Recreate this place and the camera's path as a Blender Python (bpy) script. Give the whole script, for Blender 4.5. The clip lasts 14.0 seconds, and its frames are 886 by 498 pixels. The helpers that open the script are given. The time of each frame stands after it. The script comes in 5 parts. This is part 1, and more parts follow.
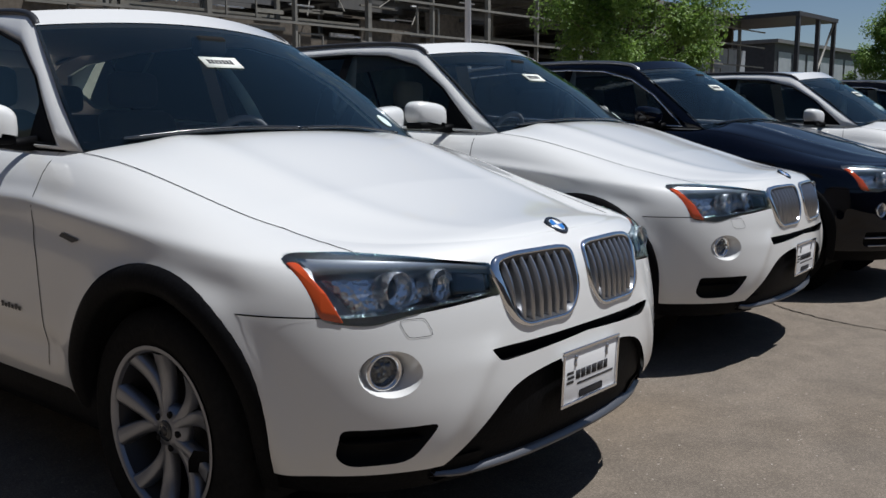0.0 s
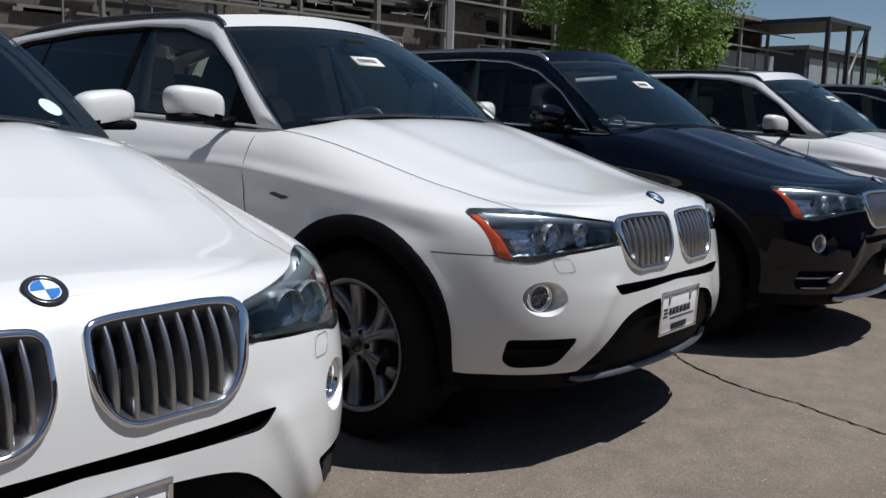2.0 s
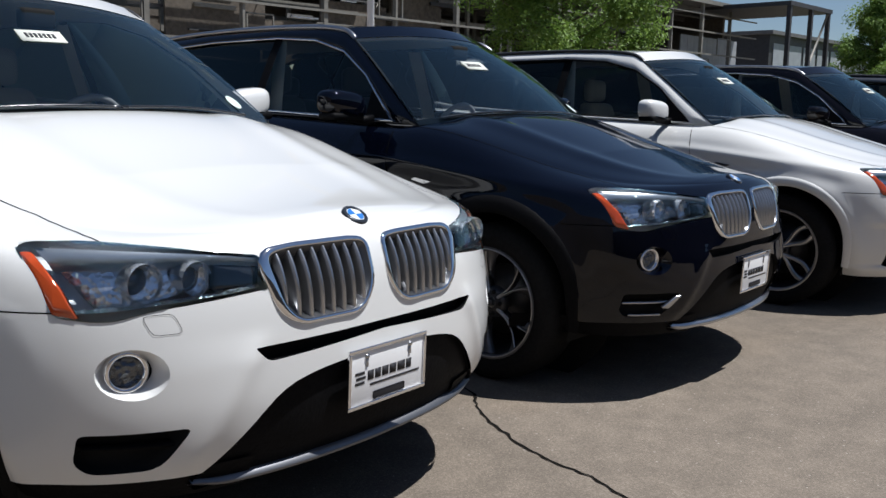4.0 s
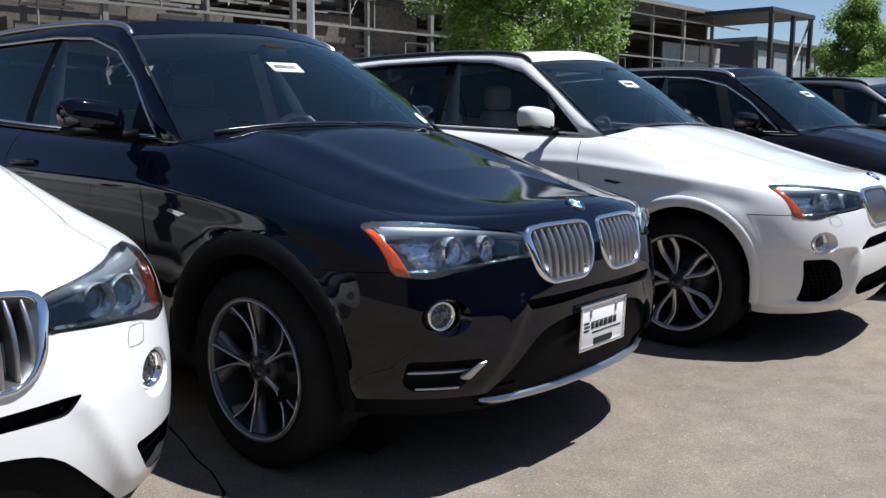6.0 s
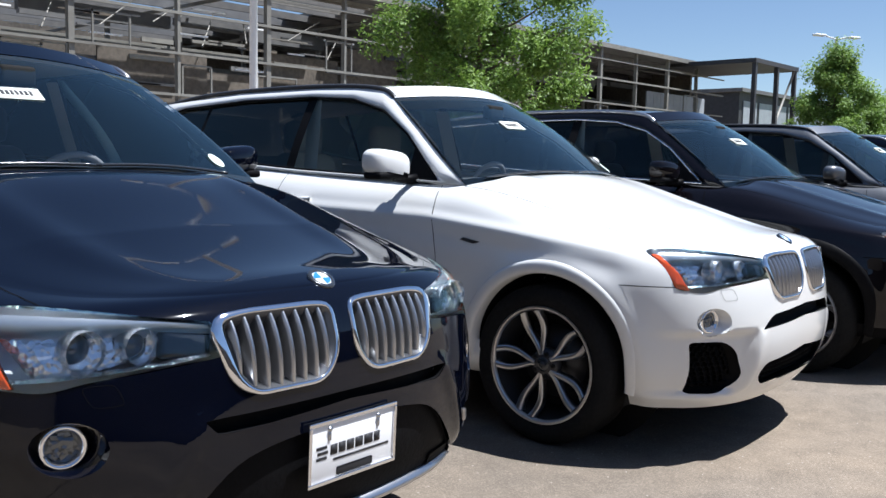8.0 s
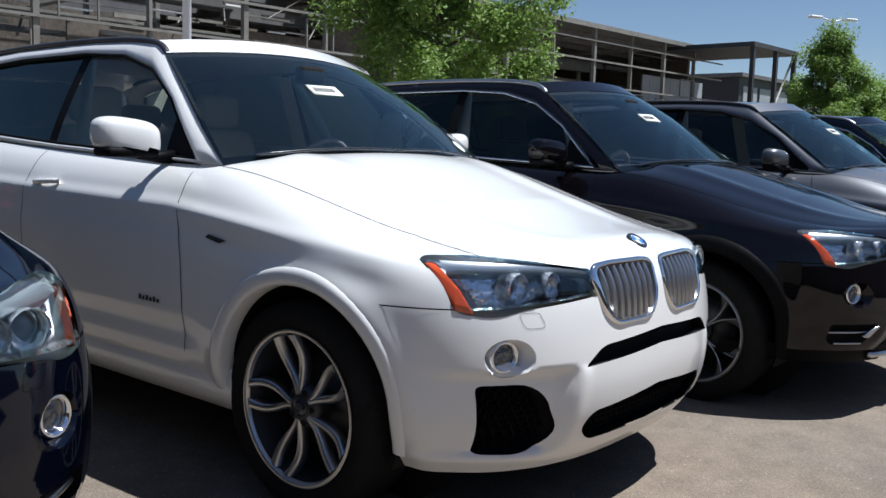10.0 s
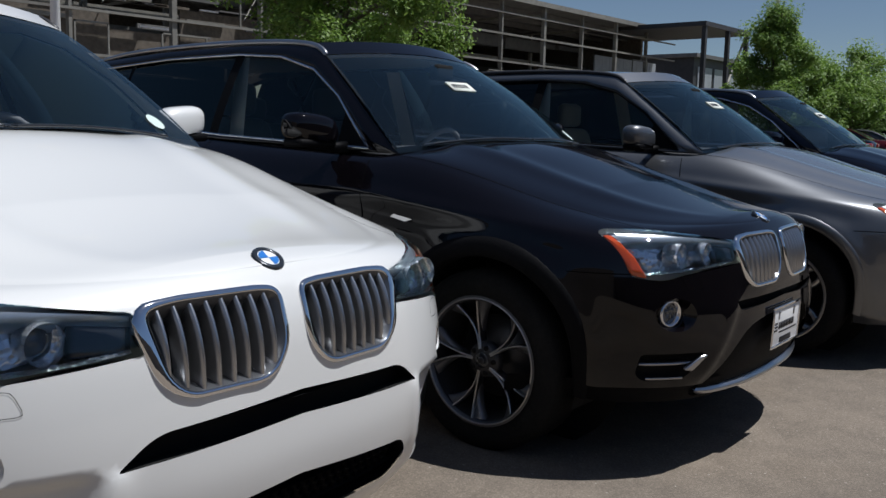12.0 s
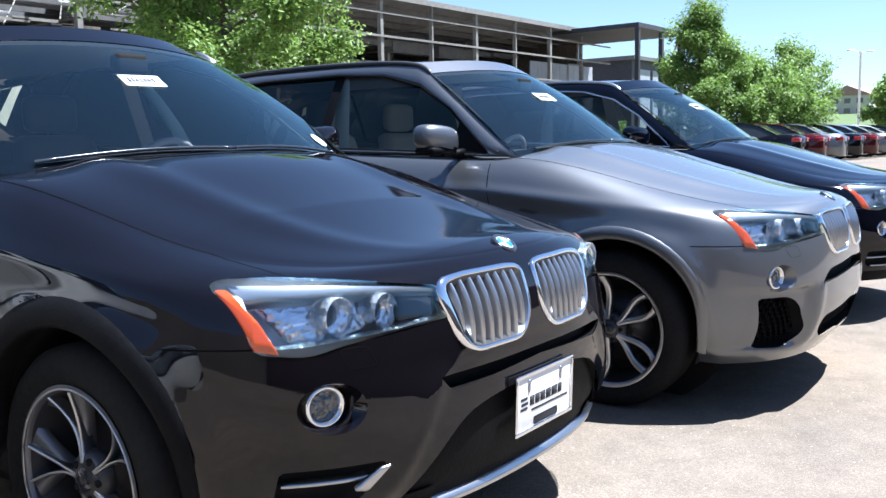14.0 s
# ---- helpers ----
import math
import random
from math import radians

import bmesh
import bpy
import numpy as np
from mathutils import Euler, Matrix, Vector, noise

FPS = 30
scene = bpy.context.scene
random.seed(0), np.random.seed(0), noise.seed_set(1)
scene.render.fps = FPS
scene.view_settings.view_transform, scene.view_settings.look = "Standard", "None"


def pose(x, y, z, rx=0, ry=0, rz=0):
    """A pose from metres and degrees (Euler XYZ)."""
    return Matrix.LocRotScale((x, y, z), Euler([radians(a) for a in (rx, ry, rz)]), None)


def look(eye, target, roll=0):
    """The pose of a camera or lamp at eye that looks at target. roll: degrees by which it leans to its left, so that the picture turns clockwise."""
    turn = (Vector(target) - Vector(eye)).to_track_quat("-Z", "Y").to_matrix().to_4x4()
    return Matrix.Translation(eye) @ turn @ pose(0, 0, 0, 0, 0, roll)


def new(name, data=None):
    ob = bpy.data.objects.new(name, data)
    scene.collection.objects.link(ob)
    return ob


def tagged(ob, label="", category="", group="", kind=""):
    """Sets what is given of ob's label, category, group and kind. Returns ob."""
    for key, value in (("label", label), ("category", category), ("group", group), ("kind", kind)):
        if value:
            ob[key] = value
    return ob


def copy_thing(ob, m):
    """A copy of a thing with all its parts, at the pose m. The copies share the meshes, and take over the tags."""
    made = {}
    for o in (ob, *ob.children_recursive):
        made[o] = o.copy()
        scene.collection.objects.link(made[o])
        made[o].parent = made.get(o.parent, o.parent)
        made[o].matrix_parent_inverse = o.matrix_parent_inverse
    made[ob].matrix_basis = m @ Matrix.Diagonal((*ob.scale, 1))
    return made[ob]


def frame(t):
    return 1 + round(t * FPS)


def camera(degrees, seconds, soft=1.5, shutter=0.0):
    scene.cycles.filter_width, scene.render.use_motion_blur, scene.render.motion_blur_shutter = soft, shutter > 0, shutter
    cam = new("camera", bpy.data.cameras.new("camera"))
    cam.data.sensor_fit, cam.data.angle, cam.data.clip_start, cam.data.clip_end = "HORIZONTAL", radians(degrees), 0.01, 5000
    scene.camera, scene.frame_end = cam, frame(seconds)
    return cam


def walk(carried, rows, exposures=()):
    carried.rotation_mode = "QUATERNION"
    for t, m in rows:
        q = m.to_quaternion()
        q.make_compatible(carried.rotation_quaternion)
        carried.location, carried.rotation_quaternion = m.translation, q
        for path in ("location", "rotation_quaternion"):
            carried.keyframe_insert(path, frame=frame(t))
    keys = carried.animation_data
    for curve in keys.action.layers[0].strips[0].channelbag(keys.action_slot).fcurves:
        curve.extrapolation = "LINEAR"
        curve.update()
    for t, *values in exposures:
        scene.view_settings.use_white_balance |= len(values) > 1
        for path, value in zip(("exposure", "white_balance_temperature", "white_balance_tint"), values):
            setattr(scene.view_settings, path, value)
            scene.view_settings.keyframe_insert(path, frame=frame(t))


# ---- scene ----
# ---- camera and walk ----
cam = camera(52.4, 14.0)
METRES, EYE, TILT, LEAN, TURN = 9.9, 1.19, -8.2, 0.0, -46.8
ROWS = [
    (0.0, 0.0, 0.0, 0.0, -0.0, 0.0, 0.0),
    (0.5, 0.0288, 0.0319, 0.0044, -2.13, 0.28, -0.64),
    (1.0, 0.0555, 0.062, 0.0086, -1.5, 0.62, -1.12),
    (1.5, 0.0844, 0.0922, 0.0136, 0.03, 1.03, -0.9),
    (2.0, 0.1088, 0.1203, 0.0176, 1.68, -0.18, -2.03),
    (2.5, 0.1343, 0.1482, 0.0213, 2.92, -1.06, -1.72),
    (3.0, 0.1605, 0.1739, 0.0256, 2.76, -1.28, -1.5),
    (3.5, 0.1852, 0.1977, 0.0301, 0.64, -0.88, -1.51),
    (6.0, 0.2943, 0.315, 0.048, -0.18, -0.07, -0.27),
    (6.5, 0.3158, 0.3361, 0.0513, -1.17, 2.31, -0.07),
    (7.0, 0.3345, 0.358, 0.0547, -1.41, 2.67, -0.65),
    (9.5, 0.4453, 0.4824, 0.0718, 0.06, 2.44, -1.28),
    (10.0, 0.47, 0.5096, 0.0752, -0.53, 1.78, -1.65),
    (10.5, 0.4941, 0.5364, 0.0785, -0.15, 1.57, -1.88),
    (11.0, 0.5196, 0.5643, 0.0826, -0.44, 0.85, -1.76),
    (11.5, 0.5447, 0.5919, 0.0867, -0.82, 0.9, -1.56),
    (12.0, 0.5724, 0.6168, 0.0903, -2.7, 0.77, -0.98),
    (12.5, 0.597, 0.6442, 0.093, -0.84, 2.81, 0.37),
    (13.0, 0.6255, 0.6694, 0.0949, -1.05, 2.98, 1.18),
    (13.5, 0.6526, 0.6975, 0.0991, -3.85, 2.12, 1.43),
    (14.0, 0.6792, 0.7253, 0.1031, -5.35, 1.5, 1.87),
]
EXPOSURES = [(0.0, 0.05, 6090, 10), (3.0, 0.05, 6090, 10), (3.5, 0.2, 6090, 10), (6.0, 0.85, 5940, 10), (6.5, 1.1, 5890, 10), (7.0, 1.15, 5890, 10), (9.5, 0.9, 5890, 10), (10.5, 0.3, 5990, 10), (11.0, -0.04, 6040, 10), (12.0, 0.01, 6040, 10), (12.5, 0.4, 5990, 10), (13.0, 0.95, 5840, 10), (13.5, 1.6, 5690, 10), (14.0, 1.9, 5590, 10)]
walk(cam, [(t, pose(0, 0, EYE, TILT, LEAN, TURN) @ pose(METRES * x, METRES * y, METRES * z, 90 + pitch, roll, yaw)) for t, x, y, z, yaw, pitch, roll in ROWS], EXPOSURES)

# ---- world and sun ----
SUN_TO = Vector((0.28, -0.29, 1.0)).normalized()
sky_world = bpy.data.worlds.new("sky")
scene.world = sky_world
sky_world.use_nodes = True
wn = sky_world.node_tree.nodes
sky = wn.new("ShaderNodeTexSky")
sky.sky_type = "NISHITA"
sky.sun_disc = False
sky.sun_elevation = math.asin(SUN_TO.z)
sky.sun_rotation = math.atan2(SUN_TO.x, SUN_TO.y)
sky.altitude = 1600
wn["Background"].inputs["Strength"].default_value = 0.053
sky_world.node_tree.links.new(sky.outputs["Color"], wn["Background"].inputs["Color"])
sun = new("sun", bpy.data.lights.new("sun", "SUN"))
sun.data.energy, sun.data.angle, sun.data.color = 5.0, radians(0.53), (1.0, 0.965, 0.915)
sun.matrix_world = look(SUN_TO * 60, (0, 0, 0))


# ---- materials ----
def mat(name, color=(0.5, 0.5, 0.5), rough=0.5, metal=0.0, coat=0.0, emit=0.0):
    m = bpy.data.materials.new(name)
    m.use_nodes = True
    b = m.node_tree.nodes["Principled BSDF"]
    b.inputs["Base Color"].default_value = (*color, 1)
    b.inputs["Roughness"].default_value = rough
    b.inputs["Metallic"].default_value = metal
    b.inputs["Coat Weight"].default_value = coat
    b.inputs["Coat Roughness"].default_value = 0.03
    if emit:
        b.inputs["Emission Color"].default_value = (*color, 1)
        b.inputs["Emission Strength"].default_value = emit
    return m


def matt(m, level=0.12):
    """Less sheen than a polished surface has."""
    m.node_tree.nodes["Principled BSDF"].inputs["Specular IOR Level"].default_value = level
    return m


def vary(m, scale, a, b, bump=0.0, detail=6.0, fine=0.0, rough=None):
    """Noise between two colours, with a second, larger scale over it, and relief."""
    nt = m.node_tree
    n, l = nt.nodes, nt.links
    p = n["Principled BSDF"]
    tc = n.new("ShaderNodeTexCoord")
    t1, t2 = n.new("ShaderNodeTexNoise"), n.new("ShaderNodeTexNoise")
    for t, s in ((t1, scale), (t2, scale * 0.07)):
        t.inputs["Scale"].default_value = s
        t.inputs["Detail"].default_value = detail
        l.new(tc.outputs["Object"], t.inputs["Vector"])
    mid = n.new("ShaderNodeMath")
    mid.operation = "MULTIPLY_ADD"
    mid.inputs[1].default_value = 0.5
    l.new(t1.outputs["Fac"], mid.inputs[0])
    half = n.new("ShaderNodeMath")
    half.operation = "MULTIPLY"
    half.inputs[1].default_value = 0.5
    l.new(t2.outputs["Fac"], half.inputs[0])
    l.new(half.outputs[0], mid.inputs[2])
    ramp = n.new("ShaderNodeValToRGB")
    ramp.color_ramp.elements[0].position, ramp.color_ramp.elements[1].position = 0.35, 0.65
    ramp.color_ramp.elements[0].color, ramp.color_ramp.elements[1].color = (*a, 1), (*b, 1)
    l.new(mid.outputs[0], ramp.inputs["Fac"])
    l.new(ramp.outputs["Color"], p.inputs["Base Color"])
    if bump:
        bp = n.new("ShaderNodeBump")
        bp.inputs["Strength"].default_value = bump
        bp.inputs["Distance"].default_value = 0.01
        l.new(t1.outputs["Fac"], bp.inputs["Height"])
        l.new(bp.outputs["Normal"], p.inputs["Normal"])
    return m


def paint(name, color, metal=0.0, rough=0.35, flake=0.0):
    """Car lacquer: coloured base under a clear coat, with a faint orange peel."""
    m = mat(name, color, rough, metal, 1.0)
    nt = m.node_tree
    n, l = nt.nodes, nt.links
    tc = n.new("ShaderNodeTexCoord")
    t = n.new("ShaderNodeTexNoise")
    t.inputs["Scale"].default_value = 3.0
    t.inputs["Detail"].default_value = 3.0
    l.new(tc.outputs["Object"], t.inputs["Vector"])
    mr = n.new("ShaderNodeMapRange")
    mr.inputs["To Min"].default_value, mr.inputs["To Max"].default_value = 0.02, 0.07
    l.new(t.outputs["Fac"], mr.inputs["Value"])
    l.new(mr.outputs["Result"], n["Principled BSDF"].inputs["Coat Roughness"])
    if sum(color) < 0.1:
        n["Principled BSDF"].inputs["Specular IOR Level"].default_value = 0.0
        n["Principled BSDF"].inputs["Coat IOR"].default_value = 1.45
    return m


def glass(name, tint, gloss=1.5):
    m = bpy.data.materials.new(name)
    m.use_nodes = True
    n, l = m.node_tree.nodes, m.node_tree.links
    n.remove(n["Principled BSDF"])
    tr, gl, fr, mx = n.new("ShaderNodeBsdfTransparent"), n.new("ShaderNodeBsdfGlossy"), n.new("ShaderNodeFresnel"), n.new("ShaderNodeMixShader")
    tr.inputs["Color"].default_value = (*tint, 1)
    gl.inputs["Roughness"].default_value = 0.01
    gl.inputs["Color"].default_value = (0.80, 1.0, 0.97, 1)
    fr.inputs["IOR"].default_value = gloss
    l.new(fr.outputs["Fac"], mx.inputs["Fac"])
    l.new(tr.outputs[0], mx.inputs[1])
    l.new(gl.outputs[0], mx.inputs[2])
    l.new(mx.outputs[0], n["Material Output"].inputs["Surface"])
    return m


WHITE = paint("white_lacquer", (0.69, 0.69, 0.675))
BLUE = paint("dark_blue_lacquer", (0.0008, 0.0014, 0.0046))
BLACK = paint("black_lacquer", (0.0030, 0.0024, 0.0034))
GREY = paint("grey_metallic_lacquer", (0.145, 0.15, 0.16), 0.85, 0.42)
PLASTIC = vary(mat("black_trim_plastic", rough=0.55), 90, (0.004, 0.004, 0.0045), (0.008, 0.008, 0.009), 0.15)
DARK = mat("dark_cavity", (0.017, 0.017, 0.017), 0.8)
RUBBER = vary(mat("tyre_rubber", rough=0.8), 60, (0.011, 0.011, 0.011), (0.019, 0.0185, 0.018), 0.2)
CHROME = mat("chrome", (0.85, 0.85, 0.86), 0.06, 1.0)
SATIN = mat("satin_aluminium", (0.5, 0.5, 0.51), 0.3, 1.0)
ALLOY = mat("silver_alloy", (0.27, 0.28, 0.31), 0.34, 0.85)
BROW = mat("lamp_brow", (0.62, 0.64, 0.66), 0.3, 0.8)
LIP_GREY = mat("grille_lip_grey", (0.14, 0.145, 0.155), 0.3, 0.8)
ALLOY_GREY = mat("dull_grey_alloy", (0.16, 0.163, 0.175), 0.42, 0.8)
ALLOY_DARK = mat("grey_alloy", (0.05, 0.05, 0.054), 0.4, 0.6)
AMBER = mat("amber_lens", (0.46, 0.060, 0.008), 0.12, 0.0, 1.0)
FOG_LENS = mat("fog_lens", (0.10, 0.11, 0.12), 0.15, 0.8, 1.0)
LAMP_CHROME = mat("lamp_reflector", (0.90, 0.91, 0.93), 0.22, 0.82)


def facets(m, scale, strength):
    """Small moulded facets, as in a lamp's reflector."""
    n, l = m.node_tree.nodes, m.node_tree.links
    tc, v, b = n.new("ShaderNodeTexCoord"), n.new("ShaderNodeTexVoronoi"), n.new("ShaderNodeBump")
    v.inputs["Scale"].default_value = scale
    b.inputs["Strength"].default_value, b.inputs["Distance"].default_value = strength, 0.01
    l.new(tc.outputs["Object"], v.inputs["Vector"])
    l.new(v.outputs["Distance"], b.inputs["Height"])
    l.new(b.outputs["Normal"], n["Principled BSDF"].inputs["Normal"])


facets(LAMP_CHROME, 70, 0.4)
facets(FOG_LENS, 60, 0.8)
LAMP_DARK = mat("lamp_bezel", (0.03, 0.034, 0.04), 0.2, 0.3, 0.5)
LAMP_BACK = mat("lamp_housing", (0.66, 0.67, 0.69), 0.38, 0.35, 0.3)
RAIL = mat("dark_grey_rail", (0.035, 0.035, 0.038), 0.4, 0.2)
RED_LENS = mat("red_lens", (0.30, 0.004, 0.005), 0.15, 0.0, 1.0)
CLEAR = glass("clear_cover", (0.93, 0.95, 0.97))
WINDSCREEN = glass("windscreen_glass", (0.93, 0.96, 0.97), 1.8)
SIDE_GLASS = glass("side_glass", (0.66, 0.70, 0.70), 1.42)
PRIVACY = glass("privacy_glass", (0.07, 0.076, 0.076), 1.4)
BLACK_CLOTH = mat("black_leather", (0.06, 0.06, 0.065), 0.55)
for dull in (PLASTIC, RUBBER, DARK):
    matt(dull, 0.05)
GREY_LEATHER = mat("grey_wheel_leather", (0.22, 0.22, 0.23), 0.45)
BEIGE = mat("beige_leather", (0.66, 0.62, 0.54), 0.55)
SEAM = matt(mat("shut_line", (0.006, 0.006, 0.006), 0.9), 0.0)
BADGE_BLUE = mat("badge_blue", (0.02, 0.16, 0.5), 0.3, 0, 0.6)
BADGE_WHITE = mat("badge_white", (0.8, 0.8, 0.8), 0.3, 0, 0.6)
PLATE_WHITE = mat("plate_white", (0.8, 0.8, 0.8), 0.4)
INK = mat("ink", (0.015, 0.015, 0.018), 0.6)
TEAL_PAPER = mat("corner_label_paper", (0.55, 0.66, 0.62), 0.6)
PAPER = mat("sticker_paper", (0.75, 0.77, 0.7), 0.7)


# ---- small mesh helpers ----
def smooth_all(bm):
    for f in bm.faces:
        f.smooth = True


def part(name, bm, material, parent=None, label="", flat=False):
    me = bpy.data.meshes.new(name)
    if not flat:
        smooth_all(bm)
    bm.normal_update()
    bm.to_mesh(me)
    bm.free()
    me.materials.append(material)
    ob = new(name, me)
    if parent is not None:
        ob.parent = parent
    if label:
        tagged(ob, label)
    return ob


def grid(bm, pts, closed=False):
    """Quads over rows of points."""
    vs = [[bm.verts.new(p) for p in row] for row in pts]
    for a, b in zip(vs, vs[1:]):
        m = len(a)
        for j in range(m if closed else m - 1):
            q = (a[j], a[(j + 1) % m], b[(j + 1) % m], b[j])
            keep = [v for i, v in enumerate(q) if v.co != q[i - 1].co]
            if len(keep) > 2:
                bm.faces.new(keep)
    return vs


def box(bm, x0, x1, y0, y1, z0, z1, bevel=0.0):
    r = bmesh.ops.create_cube(bm, size=1)
    bmesh.ops.transform(bm, verts=r["verts"], matrix=Matrix.Translation(((x0 + x1) / 2, (y0 + y1) / 2, (z0 + z1) / 2)) @ Matrix.Diagonal((x1 - x0, y1 - y0, z1 - z0, 1)))
    if bevel:
        es = list({e for v in r["verts"] for e in v.link_edges})
        bmesh.ops.bevel(bm, geom=es, offset=bevel, segments=2, affect="EDGES", profile=0.5)
    return r["verts"]


def tube(bm, pts, r, sides=8, closed=False):
    """A round bar along points; r is one radius or one for each point."""
    pts = [Vector(p) for p in pts]
    n = len(pts)
    rings = []
    up = Vector((0, 0, 1))
    for i, p in enumerate(pts):
        d = (pts[(i + 1) % n] - pts[i - 1]) if closed else (pts[min(i + 1, n - 1)] - pts[max(i - 1, 0)])
        d.normalize()
        a = d.cross(up if abs(d.z) < 0.9 else Vector((1, 0, 0))).normalized()
        b = a.cross(d)
        rr = r[i] if isinstance(r, (list, tuple)) else r
        rings.append([p + (a * math.cos(t) + b * math.sin(t)) * rr for t in [2 * math.pi * k / sides for k in range(sides)]])
    if closed:
        rings.append(rings[0])
    vs = grid(bm, rings, True)
    if not closed:
        bm.faces.new(vs[0])
        bm.faces.new(vs[-1][::-1])


def lathe(bm, profile, n, axis_y=True):
    """Spin (radius, offset) pairs round the y axis."""
    grid(bm, [[(r * math.cos(a), o, r * math.sin(a)) for r, o in profile] for a in [2 * math.pi * k / n for k in range(n + 1)]])
    bmesh.ops.remove_doubles(bm, verts=bm.verts, dist=1e-5)


def spline(keys, n):
    """Catmull-Rom through key tuples, n points."""
    k = np.array(keys, float)
    out = []
    for s in np.linspace(0, len(k) - 1 - 1e-9, n):
        i = int(s)
        f = s - i
        p = [k[min(max(i + j, 0), len(k) - 1)] for j in (-1, 0, 1, 2)]
        out.append(p[1] + 0.5 * f * (p[2] - p[0] + f * (2 * p[0] - 5 * p[1] + 4 * p[2] - p[3] + f * (3 * (p[1] - p[2]) + p[3] - p[0]))))
    return out


def rounded(corners, radius, seg=4):
    """A polygon with rounded corners, as (a, b) pairs in order."""
    out = []
    n = len(corners)
    for i in range(n):
        p, a, b = Vector(corners[i]), Vector(corners[i - 1]), Vector(corners[(i + 1) % n])
        r = radius[i] if isinstance(radius, (list, tuple)) else radius
        u, v = (a - p), (b - p)
        r = min(r, u.length * 0.48, v.length * 0.48)
        s, e = p + u.normalized() * r, p + v.normalized() * r
        for k in range(seg + 1):
            t = k / seg
            out.append(tuple(s * (1 - t) ** 2 + p * 2 * t * (1 - t) + e * t * t))
    return out


# ---- the car's outer surface: x ahead of the front axle, y to its left, z up ----
# rows: height at the front and along the side, reach at the front, half width at the front and along the side, squareness of the nose
SHELL = np.array([
    (.200, .27, .685, .83, .85, 2.75), (.27, .33, .738, .885, .90, 2.75), (.36, .42, .774, .92, .93, 2.75), (.46, .52, .790, .935, .945, 2.75),
    (.56, .62, .789, .945, .95, 2.72), (.65, .72, .782, .95, .954, 2.66), (.735, .82, .771, .95, .957, 2.56), (.80, .92, .755, .94, .955, 2.5),
    (.845, .985, .735, .91, .925, 2.5), (.87, 1.04, .715, .86, .895, 2.5), (.885, 1.085, .70, .79, .857, 2.5), (.892, 1.115, .69, .71, .815, 2.5)])
XC, TAIL, XR = 0.05, -3.80, -3.15
WHEELBASE, WHEEL_R, HUB_X, HUB_Z, ARCH_Z = 2.85, 0.362, -0.075, 0.331, 0.345


def shell_row(v):
    v = min(max(v, 0), len(SHELL) - 1 - 1e-9)
    i = int(v)
    f = v - i
    p = [SHELL[min(max(i + k, 0), len(SHELL) - 1)] for k in (-1, 0, 1, 2)]
    return p[1] + 0.5 * f * (p[2] - p[0] + f * (2 * p[0] - 5 * p[1] + 4 * p[2] - p[3] + f * (3 * (p[1] - p[2]) + p[3] - p[0])))


def aft(x):
    k = min(max((0.55 - x) / 1.2, 0), 1)
    return k * k * (3 - 2 * k)


def rise(x):
    """The belt climbs towards the tail."""
    return 0.10 * min(max((-0.8 - x) / 2.6, 0), 1) ** 1.2


def shell_point(v, x, front_y=None):
    r = shell_row(v)
    k = aft(x)
    return r, r[0] + (r[1] - r[0]) * k + rise(x) * (v / (len(SHELL) - 1)) ** 2, r[3] + (r[4] - r[3]) * k


NOSE = {"sport": False}


def fold(y, z):
    """A crease in the bumper, from the slot's outer end down to the intakes."""
    y = np.abs(y)
    if NOSE["sport"]:
        # the outer intakes lie in a hollow under a ledge, beside a proud middle
        drop = np.clip((.548 - z) / .022, 0, 1) * np.clip((z - .262) / .02, 0, 1)
        out = np.clip((y - .475 - (.535 - z) * .12) / .05, 0, 1) * np.clip((.90 - y) / .10, 0, 1)
        ridge = .008 * np.exp(-((y - .455 - (.535 - z) * .12) / .03) ** 2) * drop
        return ridge - .034 * drop * out
    d = (y - (0.445 + (0.60 - z) * 0.55)) * 0.87
    mask = np.clip((z - 0.29) / 0.07, 0, 1) * np.clip((0.66 - z) / 0.07, 0, 1)
    return mask * (0.007 * np.exp(-(d / 0.028) ** 2) + 0.010 / (1 + np.exp(-d / 0.018)) * np.exp(-np.clip(d, 0, 1) / 0.12))


ROW_V = np.linspace(0, len(SHELL) - 1, 1101)
ROW_T = np.array([shell_row(v) for v in ROW_V])


def rows_at(x, z):
    """For arrays of stations and heights: front reach and half width of the skin there."""
    k = np.clip((0.55 - x) / 1.2, 0, 1)
    k = k * k * (3 - 2 * k)
    up = 0.10 * np.clip((-0.8 - x) / 2.6, 0, 1) ** 1.2
    lo, hi = np.zeros(x.shape, int), np.full(x.shape, 1100)
    for _ in range(12):
        m = (lo + hi) // 2
        r = ROW_T[m]
        below = r[..., 0] + (r[..., 1] - r[..., 0]) * k + up * (m / 1100.0) ** 2 < z
        lo, hi = np.where(below, m, lo), np.where(below, hi, m)
    r = ROW_T[lo]
    return r[..., 2], r[..., 3] + (r[..., 4] - r[..., 3]) * k, r[..., 5]


def front_table():
    y, z = np.meshgrid(np.linspace(0, 0.96, 193), np.linspace(0.2, 0.9, 281), indexing="ij")
    x = np.full(y.shape, 0.6)
    for _ in range(10):
        reach, w, square = rows_at(x, z)
        x = XC + (reach - XC) * np.maximum(1 - np.minimum(y / w, 1) ** square, 0) ** (1 / square)
    return x + fold(y, z)


